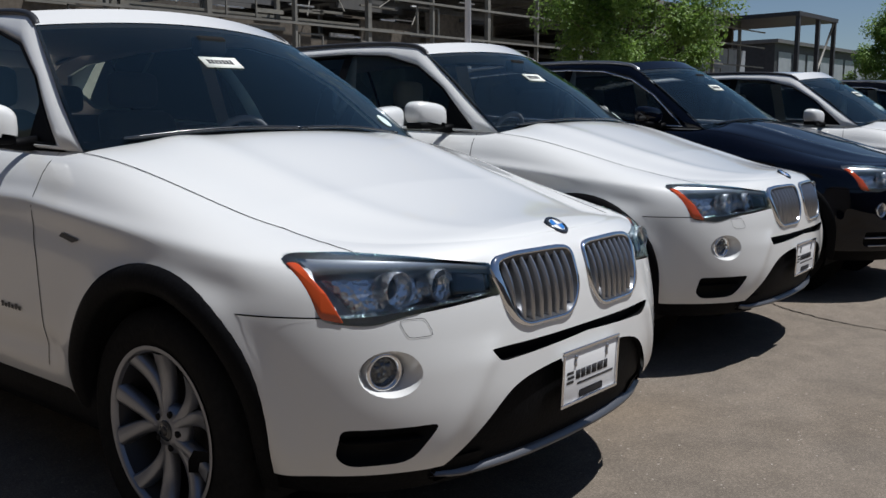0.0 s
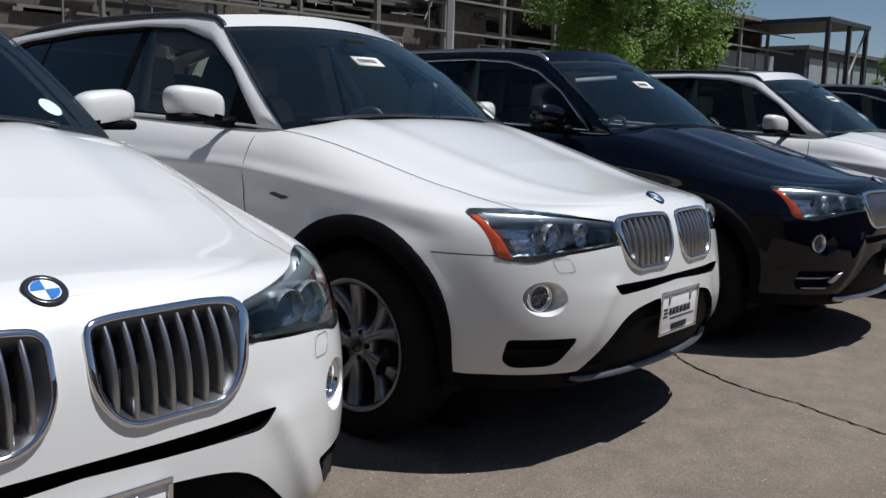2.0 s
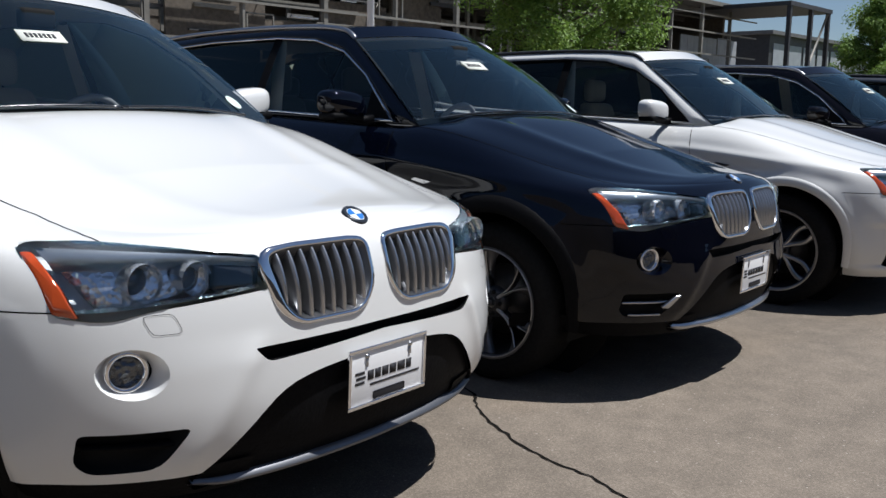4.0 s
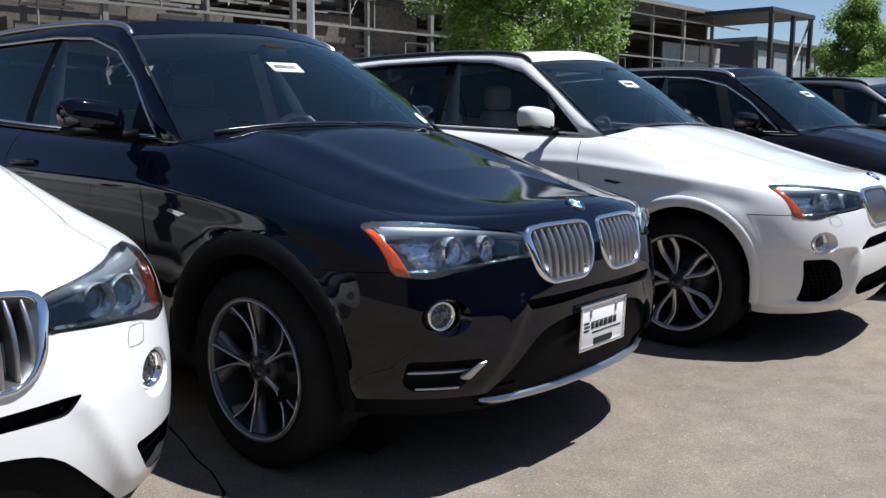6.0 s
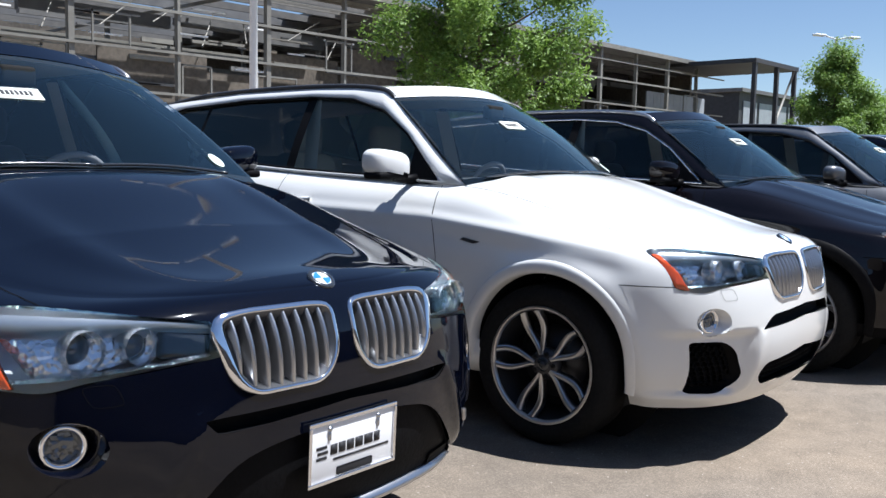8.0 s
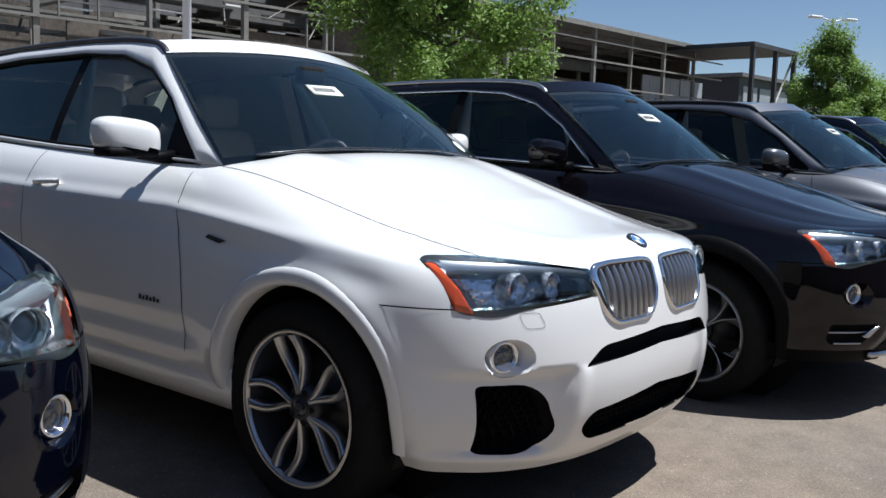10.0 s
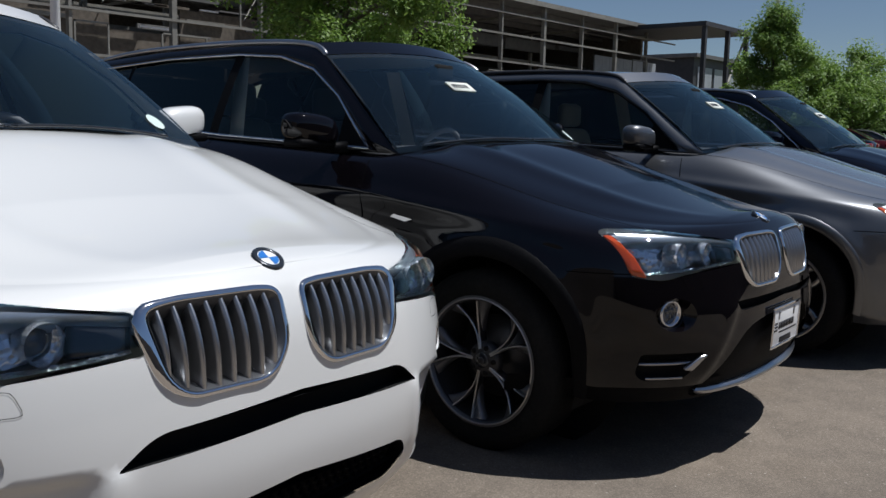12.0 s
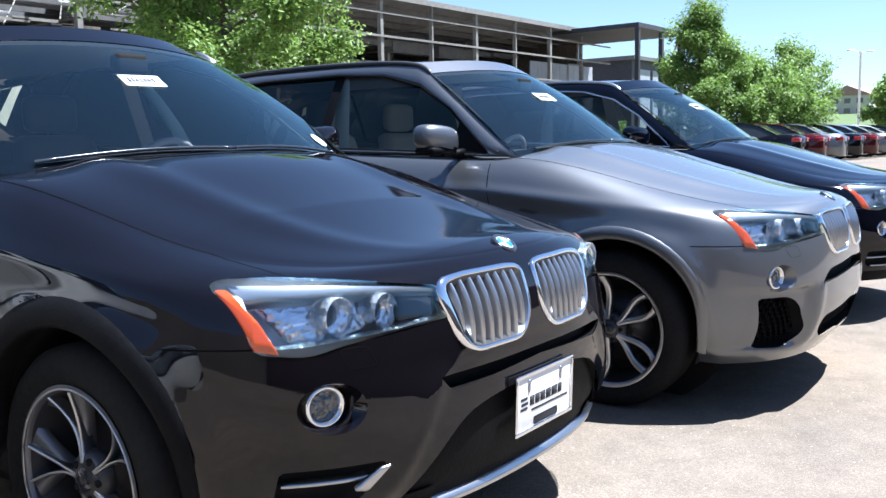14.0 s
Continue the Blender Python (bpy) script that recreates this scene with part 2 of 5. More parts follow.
def side_table():
    x, z = np.meshgrid(np.linspace(-3.9, 0.8, 236), np.linspace(0.2, 1.3, 221), indexing="ij")
    reach, w, square = rows_at(x, z)
    return np.where(x > XC, w * np.maximum(1 - np.clip((x - XC) / (reach - XC), 0, 1) ** square, 0) ** (1 / square), w)


FRONT, SIDE = front_table(), side_table()


def read(table, a, b):
    a, b = min(max(a, 0), table.shape[0] - 1.001), min(max(b, 0), table.shape[1] - 1.001)
    i, j = int(a), int(b)
    f, g = a - i, b - j
    return float((table[i, j] * (1 - f) + table[i + 1, j] * f) * (1 - g) + (table[i, j + 1] * (1 - f) + table[i + 1, j + 1] * f) * g)


def front_x(y, z):
    """How far ahead the front surface lies at (y, z)."""
    return read(FRONT, abs(y) / 0.005, (z - 0.2) / 0.0025)


def side_y(x, z):
    """How far out the side surface lies at (x, z)."""
    return read(SIDE, (x + 3.9) / 0.02, (z - 0.2) / 0.005) + flare(x, z)


def flare(x, z):
    out = 0.0
    for xc in (0.0, -WHEELBASE):
        d = math.hypot(x - xc + 0.035, z - ARCH_Z)
        out += 0.017 * math.exp(-((d - 0.45) / 0.05) ** 2)
    # shoulder crease, and the hollow above the sill
    line = 0.868 + 0.105 * min(max((0.35 - x) / 1.1, 0), 1) + 0.035 * min(max((-0.75 - x) / 2.2, 0), 1)
    fade = min(max((0.46 - x) / 0.2, 0), 1) * min(max((x + 3.4) / 0.3, 0), 1)
    out += fade * (0.007 * math.exp(-((z - line) / 0.022) ** 2) - 0.011 * math.exp(-((z - line + 0.075) / 0.045) ** 2))
    out -= 0.013 * math.exp(-((z - 0.50) / 0.05) ** 2) * min(max((-0.52 - x) / 0.12, 0), 1) * min(max((x + 2.35) / 0.12, 0), 1)
    return out


def front_pt(y, z, off=0.0):
    """A point on the front surface, off metres out along its normal."""
    x = front_x(y, z)
    e = 0.01
    n = Vector((1, -(front_x(y + e, z) - front_x(y - e, z)) / (2 * e), -(front_x(y, min(z + e, 0.888)) - front_x(y, z - e)) / (2 * e)))
    n.normalize()
    return Vector((x, y, z)) + n * off


def outline(v):
    """One half ring at row v, from the nose's middle along the right side to the tail's middle."""
    dense = []
    r = shell_row(v)
    for k in range(61):
        a = math.pi / 2 * k / 60
        c, s = math.cos(a) ** (2 / r[5]), math.sin(a) ** (2 / r[5])
        x = XC + (r[2] - XC) * c
        _r, z, w = shell_point(v, x)
        dense.append((x, -w * s, z))
    front = [(x + float(fold(y, z)), y, z) for x, y, z in resample(dense, 84)]
    side = []
    for k in range(1, 110):
        x = XC + (XR - XC) * k / 110
        _r, z, w = shell_point(v, x)
        side.append((x, -w, z))
    dense = []
    tail = TAIL + 0.10 * (v / 11) ** 3
    for k in range(31):
        a = math.pi / 2 * (1 - k / 30)
        c, s = math.cos(a) ** 0.7, math.sin(a) ** 0.7
        x = XR + (tail - XR) * c
        _r, z, w = shell_point(v, x)
        dense.append((x, -w * s, z))
    rows = front + side + resample(dense, 20)
    return [(x, y - (flare(x, z) if y < -0.5 else 0.0), z) for x, y, z in rows]


def resample(pts, n):
    p = np.array(pts)
    d = np.concatenate(([0], np.cumsum(np.linalg.norm(np.diff(p, axis=0), axis=1))))
    s = np.linspace(0, d[-1], n)
    return [tuple(np.interp(t, d, p[:, i]) for i in range(3)) for t in s]


def clip_hole(bm, poly, ahead, plane="yz"):
    """Cut a convex opening, straight through along the third axis, in the faces that ahead() picks."""
    c = sum((Vector(p) for p in poly), Vector((0, 0))) / len(poly)
    a, b = (1, 2) if plane == "yz" else (0, 2)
    reach = max((Vector(p) - c).length for p in poly) + 0.05
    n = len(poly)
    box_a = (min(p[0] for p in poly) - 0.08, max(p[0] for p in poly) + 0.08)
    box_b = (min(p[1] for p in poly) - 0.08, max(p[1] for p in poly) + 0.08)

    def near_faces():
        out = []
        for f in bm.faces:
            m = f.verts[0].co
            if box_a[0] < m[a] < box_a[1] and box_b[0] < m[b] < box_b[1] and ahead(f):
                out.append(f)
        return out

    for i in range(n):
        if i % 6 == 0:
            pool = near_faces()
        p, q = Vector(poly[i]), Vector(poly[(i + 1) % n])
        d = q - p
        if d.length < 1e-4:
            continue
        nor = Vector((d.y, -d.x)).normalized()
        co, no = [0, 0, 0], [0, 0, 0]
        co[a], co[b], no[a], no[b] = p.x, p.y, nor.x, nor.y
        mid = (p + q) / 2
        near = d.length / 2 + 0.04
        pool = [f for f in pool if f.is_valid]
        fs = [f for f in pool if (Vector((f.calc_center_median()[a], f.calc_center_median()[b])) - mid).length < near]
        geom = fs + list({e for f in fs for e in f.edges}) + list({v for f in fs for v in f.verts})
        r = bmesh.ops.bisect_plane(bm, geom=geom, dist=1e-5, plane_co=co, plane_no=no)
        pool = list({f for f in pool if f.is_valid} | {f for g in r["geom"] if isinstance(g, bmesh.types.BMFace) for f in (g,)} | {f for g in r["geom_cut"] if isinstance(g, bmesh.types.BMEdge) for f in g.link_faces})
    kill = []
    for f in near_faces():
        m = f.calc_center_median()
        m = Vector((m[a], m[b]))
        if (m - c).length < reach and inside(m, poly):
            kill.append(f)
    bmesh.ops.delete(bm, geom=kill, context="FACES")


def inside(p, poly):
    hit = False
    n = len(poly)
    for i in range(n):
        (x0, y0), (x1, y1) = poly[i], poly[i - 1]
        if (y0 > p[1]) != (y1 > p[1]) and p[0] < (x1 - x0) * (p[1] - y0) / (y1 - y0) + x0:
            hit = not hit
    return hit


def both(bm):
    """Mirror what is in bm to the other side of the car."""
    r = bmesh.ops.duplicate(bm, geom=bm.verts[:] + bm.edges[:] + bm.faces[:])
    vs = [g for g in r["geom"] if isinstance(g, bmesh.types.BMVert)]
    fs = [g for g in r["geom"] if isinstance(g, bmesh.types.BMFace)]
    for v in vs:
        v.co.y = -v.co.y
    bmesh.ops.reverse_faces(bm, faces=fs)
    bmesh.ops.remove_doubles(bm, verts=bm.verts, dist=1e-4)


def skin(bm, poly, off, side=1, edge=0.0, rings=5):
    """A patch that follows the front surface inside poly, with its rim turned in by edge."""
    c = sum((Vector(p) for p in poly), Vector((0, 0))) / len(poly)
    rows = []
    if edge:
        rows.append([front_pt(y * side, z, off - edge) for y, z in poly])
    for k in range(rings):
        f = 1 - k / rings
        rows.append([front_pt((c.x + (y - c.x) * f) * side, c.y + (z - c.y) * f, off) for y, z in poly])
    vs = grid(bm, rows, True)
    m = bm.verts.new(front_pt(c.x * side, c.y, off))
    last = vs[-1]
    for i in range(len(last)):
        bm.faces.new((last[i], last[(i + 1) % len(last)], m))
    bmesh.ops.recalc_face_normals(bm, faces=bm.faces)


def pocket(bm, poly, depth, side=1, lip=0.0):
    """A recess behind an opening: its walls and its back."""
    rows = [[front_pt(y * side, z, 0) + Vector((-.003, 0, 0)) for y, z in poly], [front_pt(y * side, z, 0) + Vector((-depth, 0, 0)) for y, z in poly]]
    vs = grid(bm, rows, True)
    c = sum((Vector(p) for p in poly), Vector((0, 0))) / len(poly)
    m = bm.verts.new(front_pt(c.x * side, c.y, 0) + Vector((-depth, 0, 0)))
    last = vs[-1]
    for i in range(len(last)):
        bm.faces.new((last[i], last[(i + 1) % len(last)], m))
    bmesh.ops.recalc_face_normals(bm, faces=bm.faces)


def swell(poly, d):
    """The polygon, grown by d, a length or a rule that gives one for each corner."""
    n = len(poly)
    area = sum(poly[i - 1][0] * poly[i][1] - poly[i][0] * poly[i - 1][1] for i in range(n))
    sg = 1 if area > 0 else -1
    out = []
    for i in range(n):
        t = Vector(poly[(i + 1) % n]) - Vector(poly[i - 1])
        if t.length < 1e-6:
            out.append(poly[i])
            continue
        t.normalize()
        g = d(poly[i]) if callable(d) else d
        out.append((poly[i][0] + t.y * g * sg, poly[i][1] - t.x * g * sg))
    return out


def frame_ring(bm, poly, width, proud, side=1, base=0.0):
    """A raised rim round an opening."""
    broad = lambda f: lambda p: width * f * (1 + 1.3 * min(max((-p[0] - .30) / .06, 0), 1) * min(max((.846 - p[1]) / .03, 0), 1))
    inner, mid_in, mid_out, outer = poly, swell(poly, broad(0.25)), swell(poly, broad(0.75)), swell(poly, broad(1.0))
    rows = []
    for pl, o in ((inner, base - 0.03), (inner, proud * 0.6), (mid_in, proud), (mid_out, proud), (outer, proud * 0.3), (outer, base - 0.01)):
        rows.append([front_pt(y * side, min(z, 0.889), o) for y, z in pl])
    grid(bm, rows, True)
    bmesh.ops.recalc_face_normals(bm, faces=bm.faces)


def ribbon(bm, pts, width, across):
    """A flat strip along points; across gives its width's direction at each."""
    rows = []
    for i, p in enumerate(pts):
        a = Vector(across[i] if isinstance(across, list) else across).normalized() * (width / 2)
        rows.append([Vector(p) - a, Vector(p) + a])
    grid(bm, rows)


# openings of the nose, for the car's right side, as (y, z)
KIDNEY = rounded([(-.375, .838), (-.345, .705), (-.30, .662), (-.088, .662), (-.035, .725), (-.035, .845), (-.09, .852), (-.30, .852)], [.04, .05, .04, .05, .05, .025, .03, .06], 4)
LAMP = rounded([(-.834, .869), (-.822, .722), (-.735, .708), (-.66, .730), (-.370, .758), (-.380, .838), (-.60, .871), (-.70, .883), (-.80, .883)], [.02, .02, .03, .03, .02, .02, .1, .05, .02], 3)
SLOT_X = rounded([(-.44, .618), (-.40, .578), (0, .596), (0, .620)], [.01, .02, .0001, .0001], 3)
APRON_X = rounded([(-.57, .30), (-.36, .508), (-.22, .535), (0, .545), (0, .262), (-.56, .262)], [.01, .1, .06, .0001, .0001, .01], 4)
VENT_X = rounded([(-.80, .447), (-.592, .447), (-.655, .347), (-.775, .342), (-.803, .372)], [.015, .02, .03, .03, .02], 3)
SLOT_M = rounded([(-.455, .540), (-.375, .600), (0, .617), (0, .560)], [.01, .04, .0001, .0001], 4)
LOW_M = rounded([(-.440, .335), (-.400, .388), (0, .418), (0, .283), (-.38, .283)], [.03, .04, .0001, .0001, .05], 4)
VENT_M = rounded([(-.772, .502), (-.63, .502), (-.560, .45), (-.52, .345), (-.55, .285), (-.62, .268), (-.735, .275)], [.02, .06, .06, .05, .04, .03, .02], 3)
FOG_DISH = [(-.703 + .068 * math.cos(a), .587 + .060 * math.sin(a)) for a in [2 * math.pi * k / 24 for k in range(24)]]
ARCH_R, ARCH_X = 0.415, -0.035


def arch_k(a):
    """The arch is drawn in towards its front foot."""
    a = (a + math.pi) % (2 * math.pi) - math.pi
    return 1 - 0.11 * math.exp(-((a + 0.15) / 0.6) ** 2)


def arch_poly(xc, r):
    return [(xc + ARCH_X + r * arch_k(a) * math.cos(a), ARCH_Z + r * arch_k(a) * math.sin(a)) for a in [2 * math.pi * k / 44 for k in range(44)]]


CABIN_Z0, CABIN_Z1 = 1.115, 1.63


def cabin_y(z):
    f = min(max((z - CABIN_Z0) / (CABIN_Z1 - CABIN_Z0), 0), 1.05)
    return 0.815 - 0.225 * f ** 1.25


def roof_z(x):
    return 1.655 - 0.030 * (x + 1.95) ** 2 - 0.05 * max(0.0, -(x + 3.2)) ** 1.5


def cowl_x(s):
    return -0.62 + 0.15 * (1 - s * s)


def build_shell(sport):
    """Fenders, doors, bumper and bonnet in one lacquered skin, with its openings cut through."""
    bm = bmesh.new()
    nv = 66
    rows = [outline(v) for v in np.linspace(0, len(SHELL) - 1, nv)]
    grid(bm, rows)
    nose = lambda f: f.calc_center_median().x > 0.15 and f.calc_center_median().y < 0.001
    flank = lambda f: f.calc_center_median().y < -0.4
    holes = [KIDNEY, LAMP, FOG_DISH] + ([SLOT_M, LOW_M, VENT_M] if sport else [SLOT_X, APRON_X, VENT_X])
    for h in holes:
        clip_hole(bm, h, nose)
    for xc in (0.0, -WHEELBASE):
        clip_hole(bm, arch_poly(xc, ARCH_R), flank, "xz")
        low = [f for f in bm.faces if f.calc_center_median().y < -0.3 and -ARCH_R * 0.93 < f.calc_center_median().x - xc - ARCH_X < 0.33 and f.calc_center_median().z < 0.36]
        bmesh.ops.delete(bm, geom=low, context="FACES")
    if not sport:
        fs = [f for f in bm.faces if f.calc_center_median().x > 0.1 and f.calc_center_median().z < 0.40]
        geom = fs + list({e for f in fs for e in f.edges}) + list({v for f in fs for v in f.verts})
        bmesh.ops.bisect_plane(bm, geom=geom, dist=1e-5, plane_co=(0, 0, .315), plane_no=(0, 0, 1))
        bmesh.ops.delete(bm, geom=[f for f in bm.faces if f.calc_center_median().x > 0.1 and f.calc_center_median().z < 0.315], context="FACES")
    # bonnet
    top = rows[-1]
    m = 24
    sheet = []
    for x, y, z in top:
        if x < -0.66:
            break
        b = -y
        row = []
        for k in range(m + 1):
            s = -1 + k / m
            fall = min(max((0.1 - x) / 0.72, 0), 1)
            lead = min(1.0, max(0.0, (0.69 - x) / 0.55))
            crown = (0.012 + 0.052 * lead ** 0.6) * min(1, b / 0.4)
            ridge = 0.010 * math.exp(-((abs(s) - 0.62) / 0.10) ** 2) * min(1, max(0, (0.62 - x) / 0.4))
            row.append((x + 0.15 * (1 - s * s) * fall ** 2, s * b, z + crown * (1 - s * s) ** 0.8 + ridge))
        sheet.append(row)
    grid(bm, sheet)
    bmesh.ops.remove_doubles(bm, verts=bm.verts, dist=2e-4)
    both(bm)
    bmesh.ops.recalc_face_normals(bm, faces=bm.faces)
    return bm


def side_pt(x, z, out=0.0):
    return Vector((x, -(cabin_y(z) + out), z))


WINDOW = [(-.77, 1.137), (-1.8, 1.175), (-2.9, 1.235), (-3.25, 1.29), (-3.44, 1.42), (-3.38, 1.49), (-3.1, 1.548), (-2.5, 1.585), (-1.9, 1.592), (-1.55, 1.570), (-1.28, 1.50), (-1.05, 1.37)]
CABIN_EDGE = [(-.60, 1.118), (-1.8, 1.145), (-2.9, 1.195), (-3.45, 1.235), (-3.70, 1.27), (-3.62, 1.50), (-3.35, 1.588), (-2.6, 1.640), (-1.9, 1.652), (-1.55, 1.645), (-1.345, 1.632), (-.98, 1.39)]


def by_key(keys, per):
    """Points on each side of a polygon, the same number for each side."""
    out = []
    n = len(keys)
    for i in range(n):
        a, b = keys[i], keys[(i + 1) % n]
        for k in range(per):
            t = k / per
            out.append((a[0] + (b[0] - a[0]) * t, a[1] + (b[1] - a[1]) * t))
    return out


HEADER = 0.86


def build_cabin():
    """Pillars, cant rails, roof and tailgate, lacquered."""
    bm = bmesh.new()
    inner = by_key(WINDOW, 5)
    outer = by_key(CABIN_EDGE, 5)
    rows = []
    for f, o in ((0, -0.03), (0, 0.002), (0.22, 0.013), (0.45, 0.014), (0.72, 0.007), (1, -0.005)):
        rows.append([side_pt(a[0] + (b[0] - a[0]) * f, a[1] + (b[1] - a[1]) * f, o) for a, b in zip(inner, outer)])
    grid(bm, rows, True)
    both(bm)
    # roof
    sheet = []
    for k in range(41):
        x = -1.345 + (-3.66 + 1.345) * k / 40
        ze = min(roof_z(x), float(np.interp(-x, [1.345, 1.55, 1.9, 2.6, 3.35, 3.66], [1.632, 1.645, 1.652, 1.640, 1.588, 1.53])))
        y = cabin_y(ze)
        fall = min(1.0, (x + 1.345 + 0.4) / 0.4) if x > -1.745 else 0.0
        sheet.append([(x + 0.12 * (1 - s * s) * max(fall, 0), s * y, ze + 0.035 * (1 - s * s)) for s in np.linspace(-1, 1, 25)])
    grid(bm, sheet)
    grid(bm, [[screen_pt(s, f, .002) for s in np.linspace(-1, 1, 25)] for f in np.linspace(HEADER, 1, 7)])
    # tailgate
    sheet = []
    for k in range(9):
        f = k / 8
        z = 1.55 - f * 0.33
        sheet.append([(-3.62 - 0.12 * f ** 0.6 - 0.06 * (1 - s * s), s * (cabin_y(z)), z) for s in np.linspace(-1, 1, 13)])
    grid(bm, sheet)
    bmesh.ops.recalc_face_normals(bm, faces=bm.faces)
    return bm


def screen_pt(s, f, out=0.0):
    """On the windscreen: s across from -1 to 1, f from the base to the header."""
    zb, zt = 1.122 + 0.045 * (1 - s * s), 1.632 + 0.035 * (1 - s * s)
    z = zb + (zt - zb) * f
    x0, x1 = -0.60 + 0.15 * (1 - s * s), -1.345 + 0.12 * (1 - s * s)
    bulge = 0.03 * math.sin(math.pi * f)
    return Vector((x0 + (x1 - x0) * f + 0.3 * bulge + out * 0.6, s * (cabin_y(1.118 + 0.512 * f) - 0.004), z + 0.7 * bulge + out * 0.8))


def build_wheel(style):
    """Tyre, rim with spokes, hub and brake disc; the outer face looks to -y."""
    R = WHEEL_R
    rr = {"v": 0.250, "y": 0.256, "sport": 0.264}[style]
    bm = bmesh.new()
    lathe(bm, [(rr - .012, -.10), (rr + .004, -.112), (rr + .03, -.120), (R - .045, -.122), (R - .018, -.112), (R - .003, -.092), (R, -.05), (R, .05), (R - .003, .092), (R - .02, .112), (rr + .02, .12), (rr - .012, .10)], 56)
    root = part("wheel", bm, RUBBER)
    bm = bmesh.new()
    lathe(bm, [(rr + .004, -.117), (rr - .006, -.119), (rr - .013, -.112), (rr - .016, -.102)], 56)
    part("rim", bm, {"v": ALLOY, "y": ALLOY_GREY, "sport": SATIN}[style], root)
    if style == "y":
        bm = bmesh.new()
        tube(bm, [((rr - .007) * math.cos(a), -.1185, (rr - .007) * math.sin(a)) for a in [2 * math.pi * k / 56 for k in range(56)]], .0035, 6, True)
        part("rim_edge", bm, SATIN, root, "thin bright machined rim edge")
    bm = bmesh.new()
    lathe(bm, [(rr - .014, -.104), (rr - .022, -.07), (rr - .045, .0), (rr - .045, .09)], 56)
    part("rim_barrel", bm, ALLOY_DARK, root)
    bm = bmesh.new()
    lathe(bm, [(.0, .015), (.165, .015), (.165, .03), (0.0, .03)], 40)
    part("brake_disc", bm, ALLOY_DARK, root)
    bm = bmesh.new()
    lathe(bm, [(rr - .05, .06), (.0, .06)], 32)
    part("wheel_well_back", bm, DARK, root)
    count = 5
    pairs = {"v": ((-.20, .0, .20, .42), (.20, 0, -.20, .42)), "y": ((0, 0, .27, 0), (0, 0, -.27, 0)), "sport": ((-.13, 0, -.30, .5), (.13, 0, .30, .5))}[style]
    for i in range(count):
        a0 = 2 * math.pi * i / count + math.pi / 2
        for d0, _m, d1, bow in pairs:
            bm = bmesh.new()
            rows = []
            steps = 9
            for k in range(steps):
                f = k / (steps - 1)
                r = .045 + (rr - .018 - .045) * f
                if style == "v":
                    ang = a0 + d0 * (0.25 + 1.25 * f)
                    w = .017 + .013 * f
                elif style == "y":
                    ang = a0 + d1 * max(0, f - 0.28) ** 1.15 * 1.15 + (0.07 if d1 > 0 else -0.07) * (1 - f)
                    w = .0054 - .0015 * f
                else:
                    ang = a0 + d0 * (0.5 + 1.9 * math.sin(math.pi * f * 0.85)) * 0.8
                    w = .012 + .006 * f
                dish = -.085 - .022 * f ** 2 + .012 * math.sin(math.pi * f)
                c, s = math.cos(ang), math.sin(ang)
                p, t = Vector((r * c, dish, r * s)), Vector((-s, 0, c))
                rows.append([p - t * w + Vector((0, .03, 0)), p - t * w * .9, p - t * w * .55 - Vector((0, .006, 0)), p + t * w * .55 - Vector((0, .006, 0)), p + t * w * .9, p + t * w + Vector((0, .03, 0))])
            grid(bm, rows)
            bmesh.ops.recalc_face_normals(bm, faces=bm.faces)
            part("spoke", bm, ALLOY if style == "v" else SATIN, root)
        if style == "y":
            # broad dull web behind the bright edges of each forked spoke
            for sd in (1, -1):
                bm = bmesh.new()
                rows = []
                for k in range(9):
                    f = k / 8
                    r = .045 + (rr - .018 - .045) * f
                    edge = sd * (.27 * max(0, f - .28) ** 1.15 * 1.15 + .07 * (1 - f))
                    inner = edge - sd * (.02 + .20 * f ** 2)
                    dish = -.080 - .022 * f ** 2 + .012 * math.sin(math.pi * f)
                    row = []
                    for q, dy in ((0, .03), (0, 0), (.5, .006), (1, .012), (1, .036)):
                        g = a0 + edge + (inner - edge) * -q
                        row.append(Vector((r * math.cos(g), dish + dy, r * math.sin(g))))
                    rows.append(row)
                grid(bm, rows)
                bmesh.ops.recalc_face_normals(bm, faces=bm.faces)
                part("spoke_web", bm, ALLOY_GREY, root, "dull grey broad web")
    bm = bmesh.new()
    lathe(bm, [(.0, -.094), (.028, -.094), (.034, -.092), (.052, -.088), (.070, -.080), (.076, -.05)], 28)
    part("hub", bm, ALLOY if style == "v" else ALLOY_DARK, root)
    bm = bmesh.new()
    lathe(bm, [(.0, -.0985), (.028, -.0975), (.032, -.094)], 20)
    part("hub_cap", bm, LAMP_DARK, root)
    bm = bmesh.new()
    lathe(bm, [(.0, -.1005), (.014, -.1), (.015, -.097)], 16)
    part("hub_emblem", bm, RAIL, root)
    for i in range(5):
        bm = bmesh.new()
        a = 2 * math.pi * i / 5 + math.pi / 2 + math.pi / 5
        lathe(bm, [(.0, -.092), (.010, -.092), (.011, -.08)], 8)
        bmesh.ops.translate(bm, verts=bm.verts, vec=(.052 * math.cos(a), 0, .052 * math.sin(a)))
        part("wheel_bolt", bm, DARK, root)
    return root


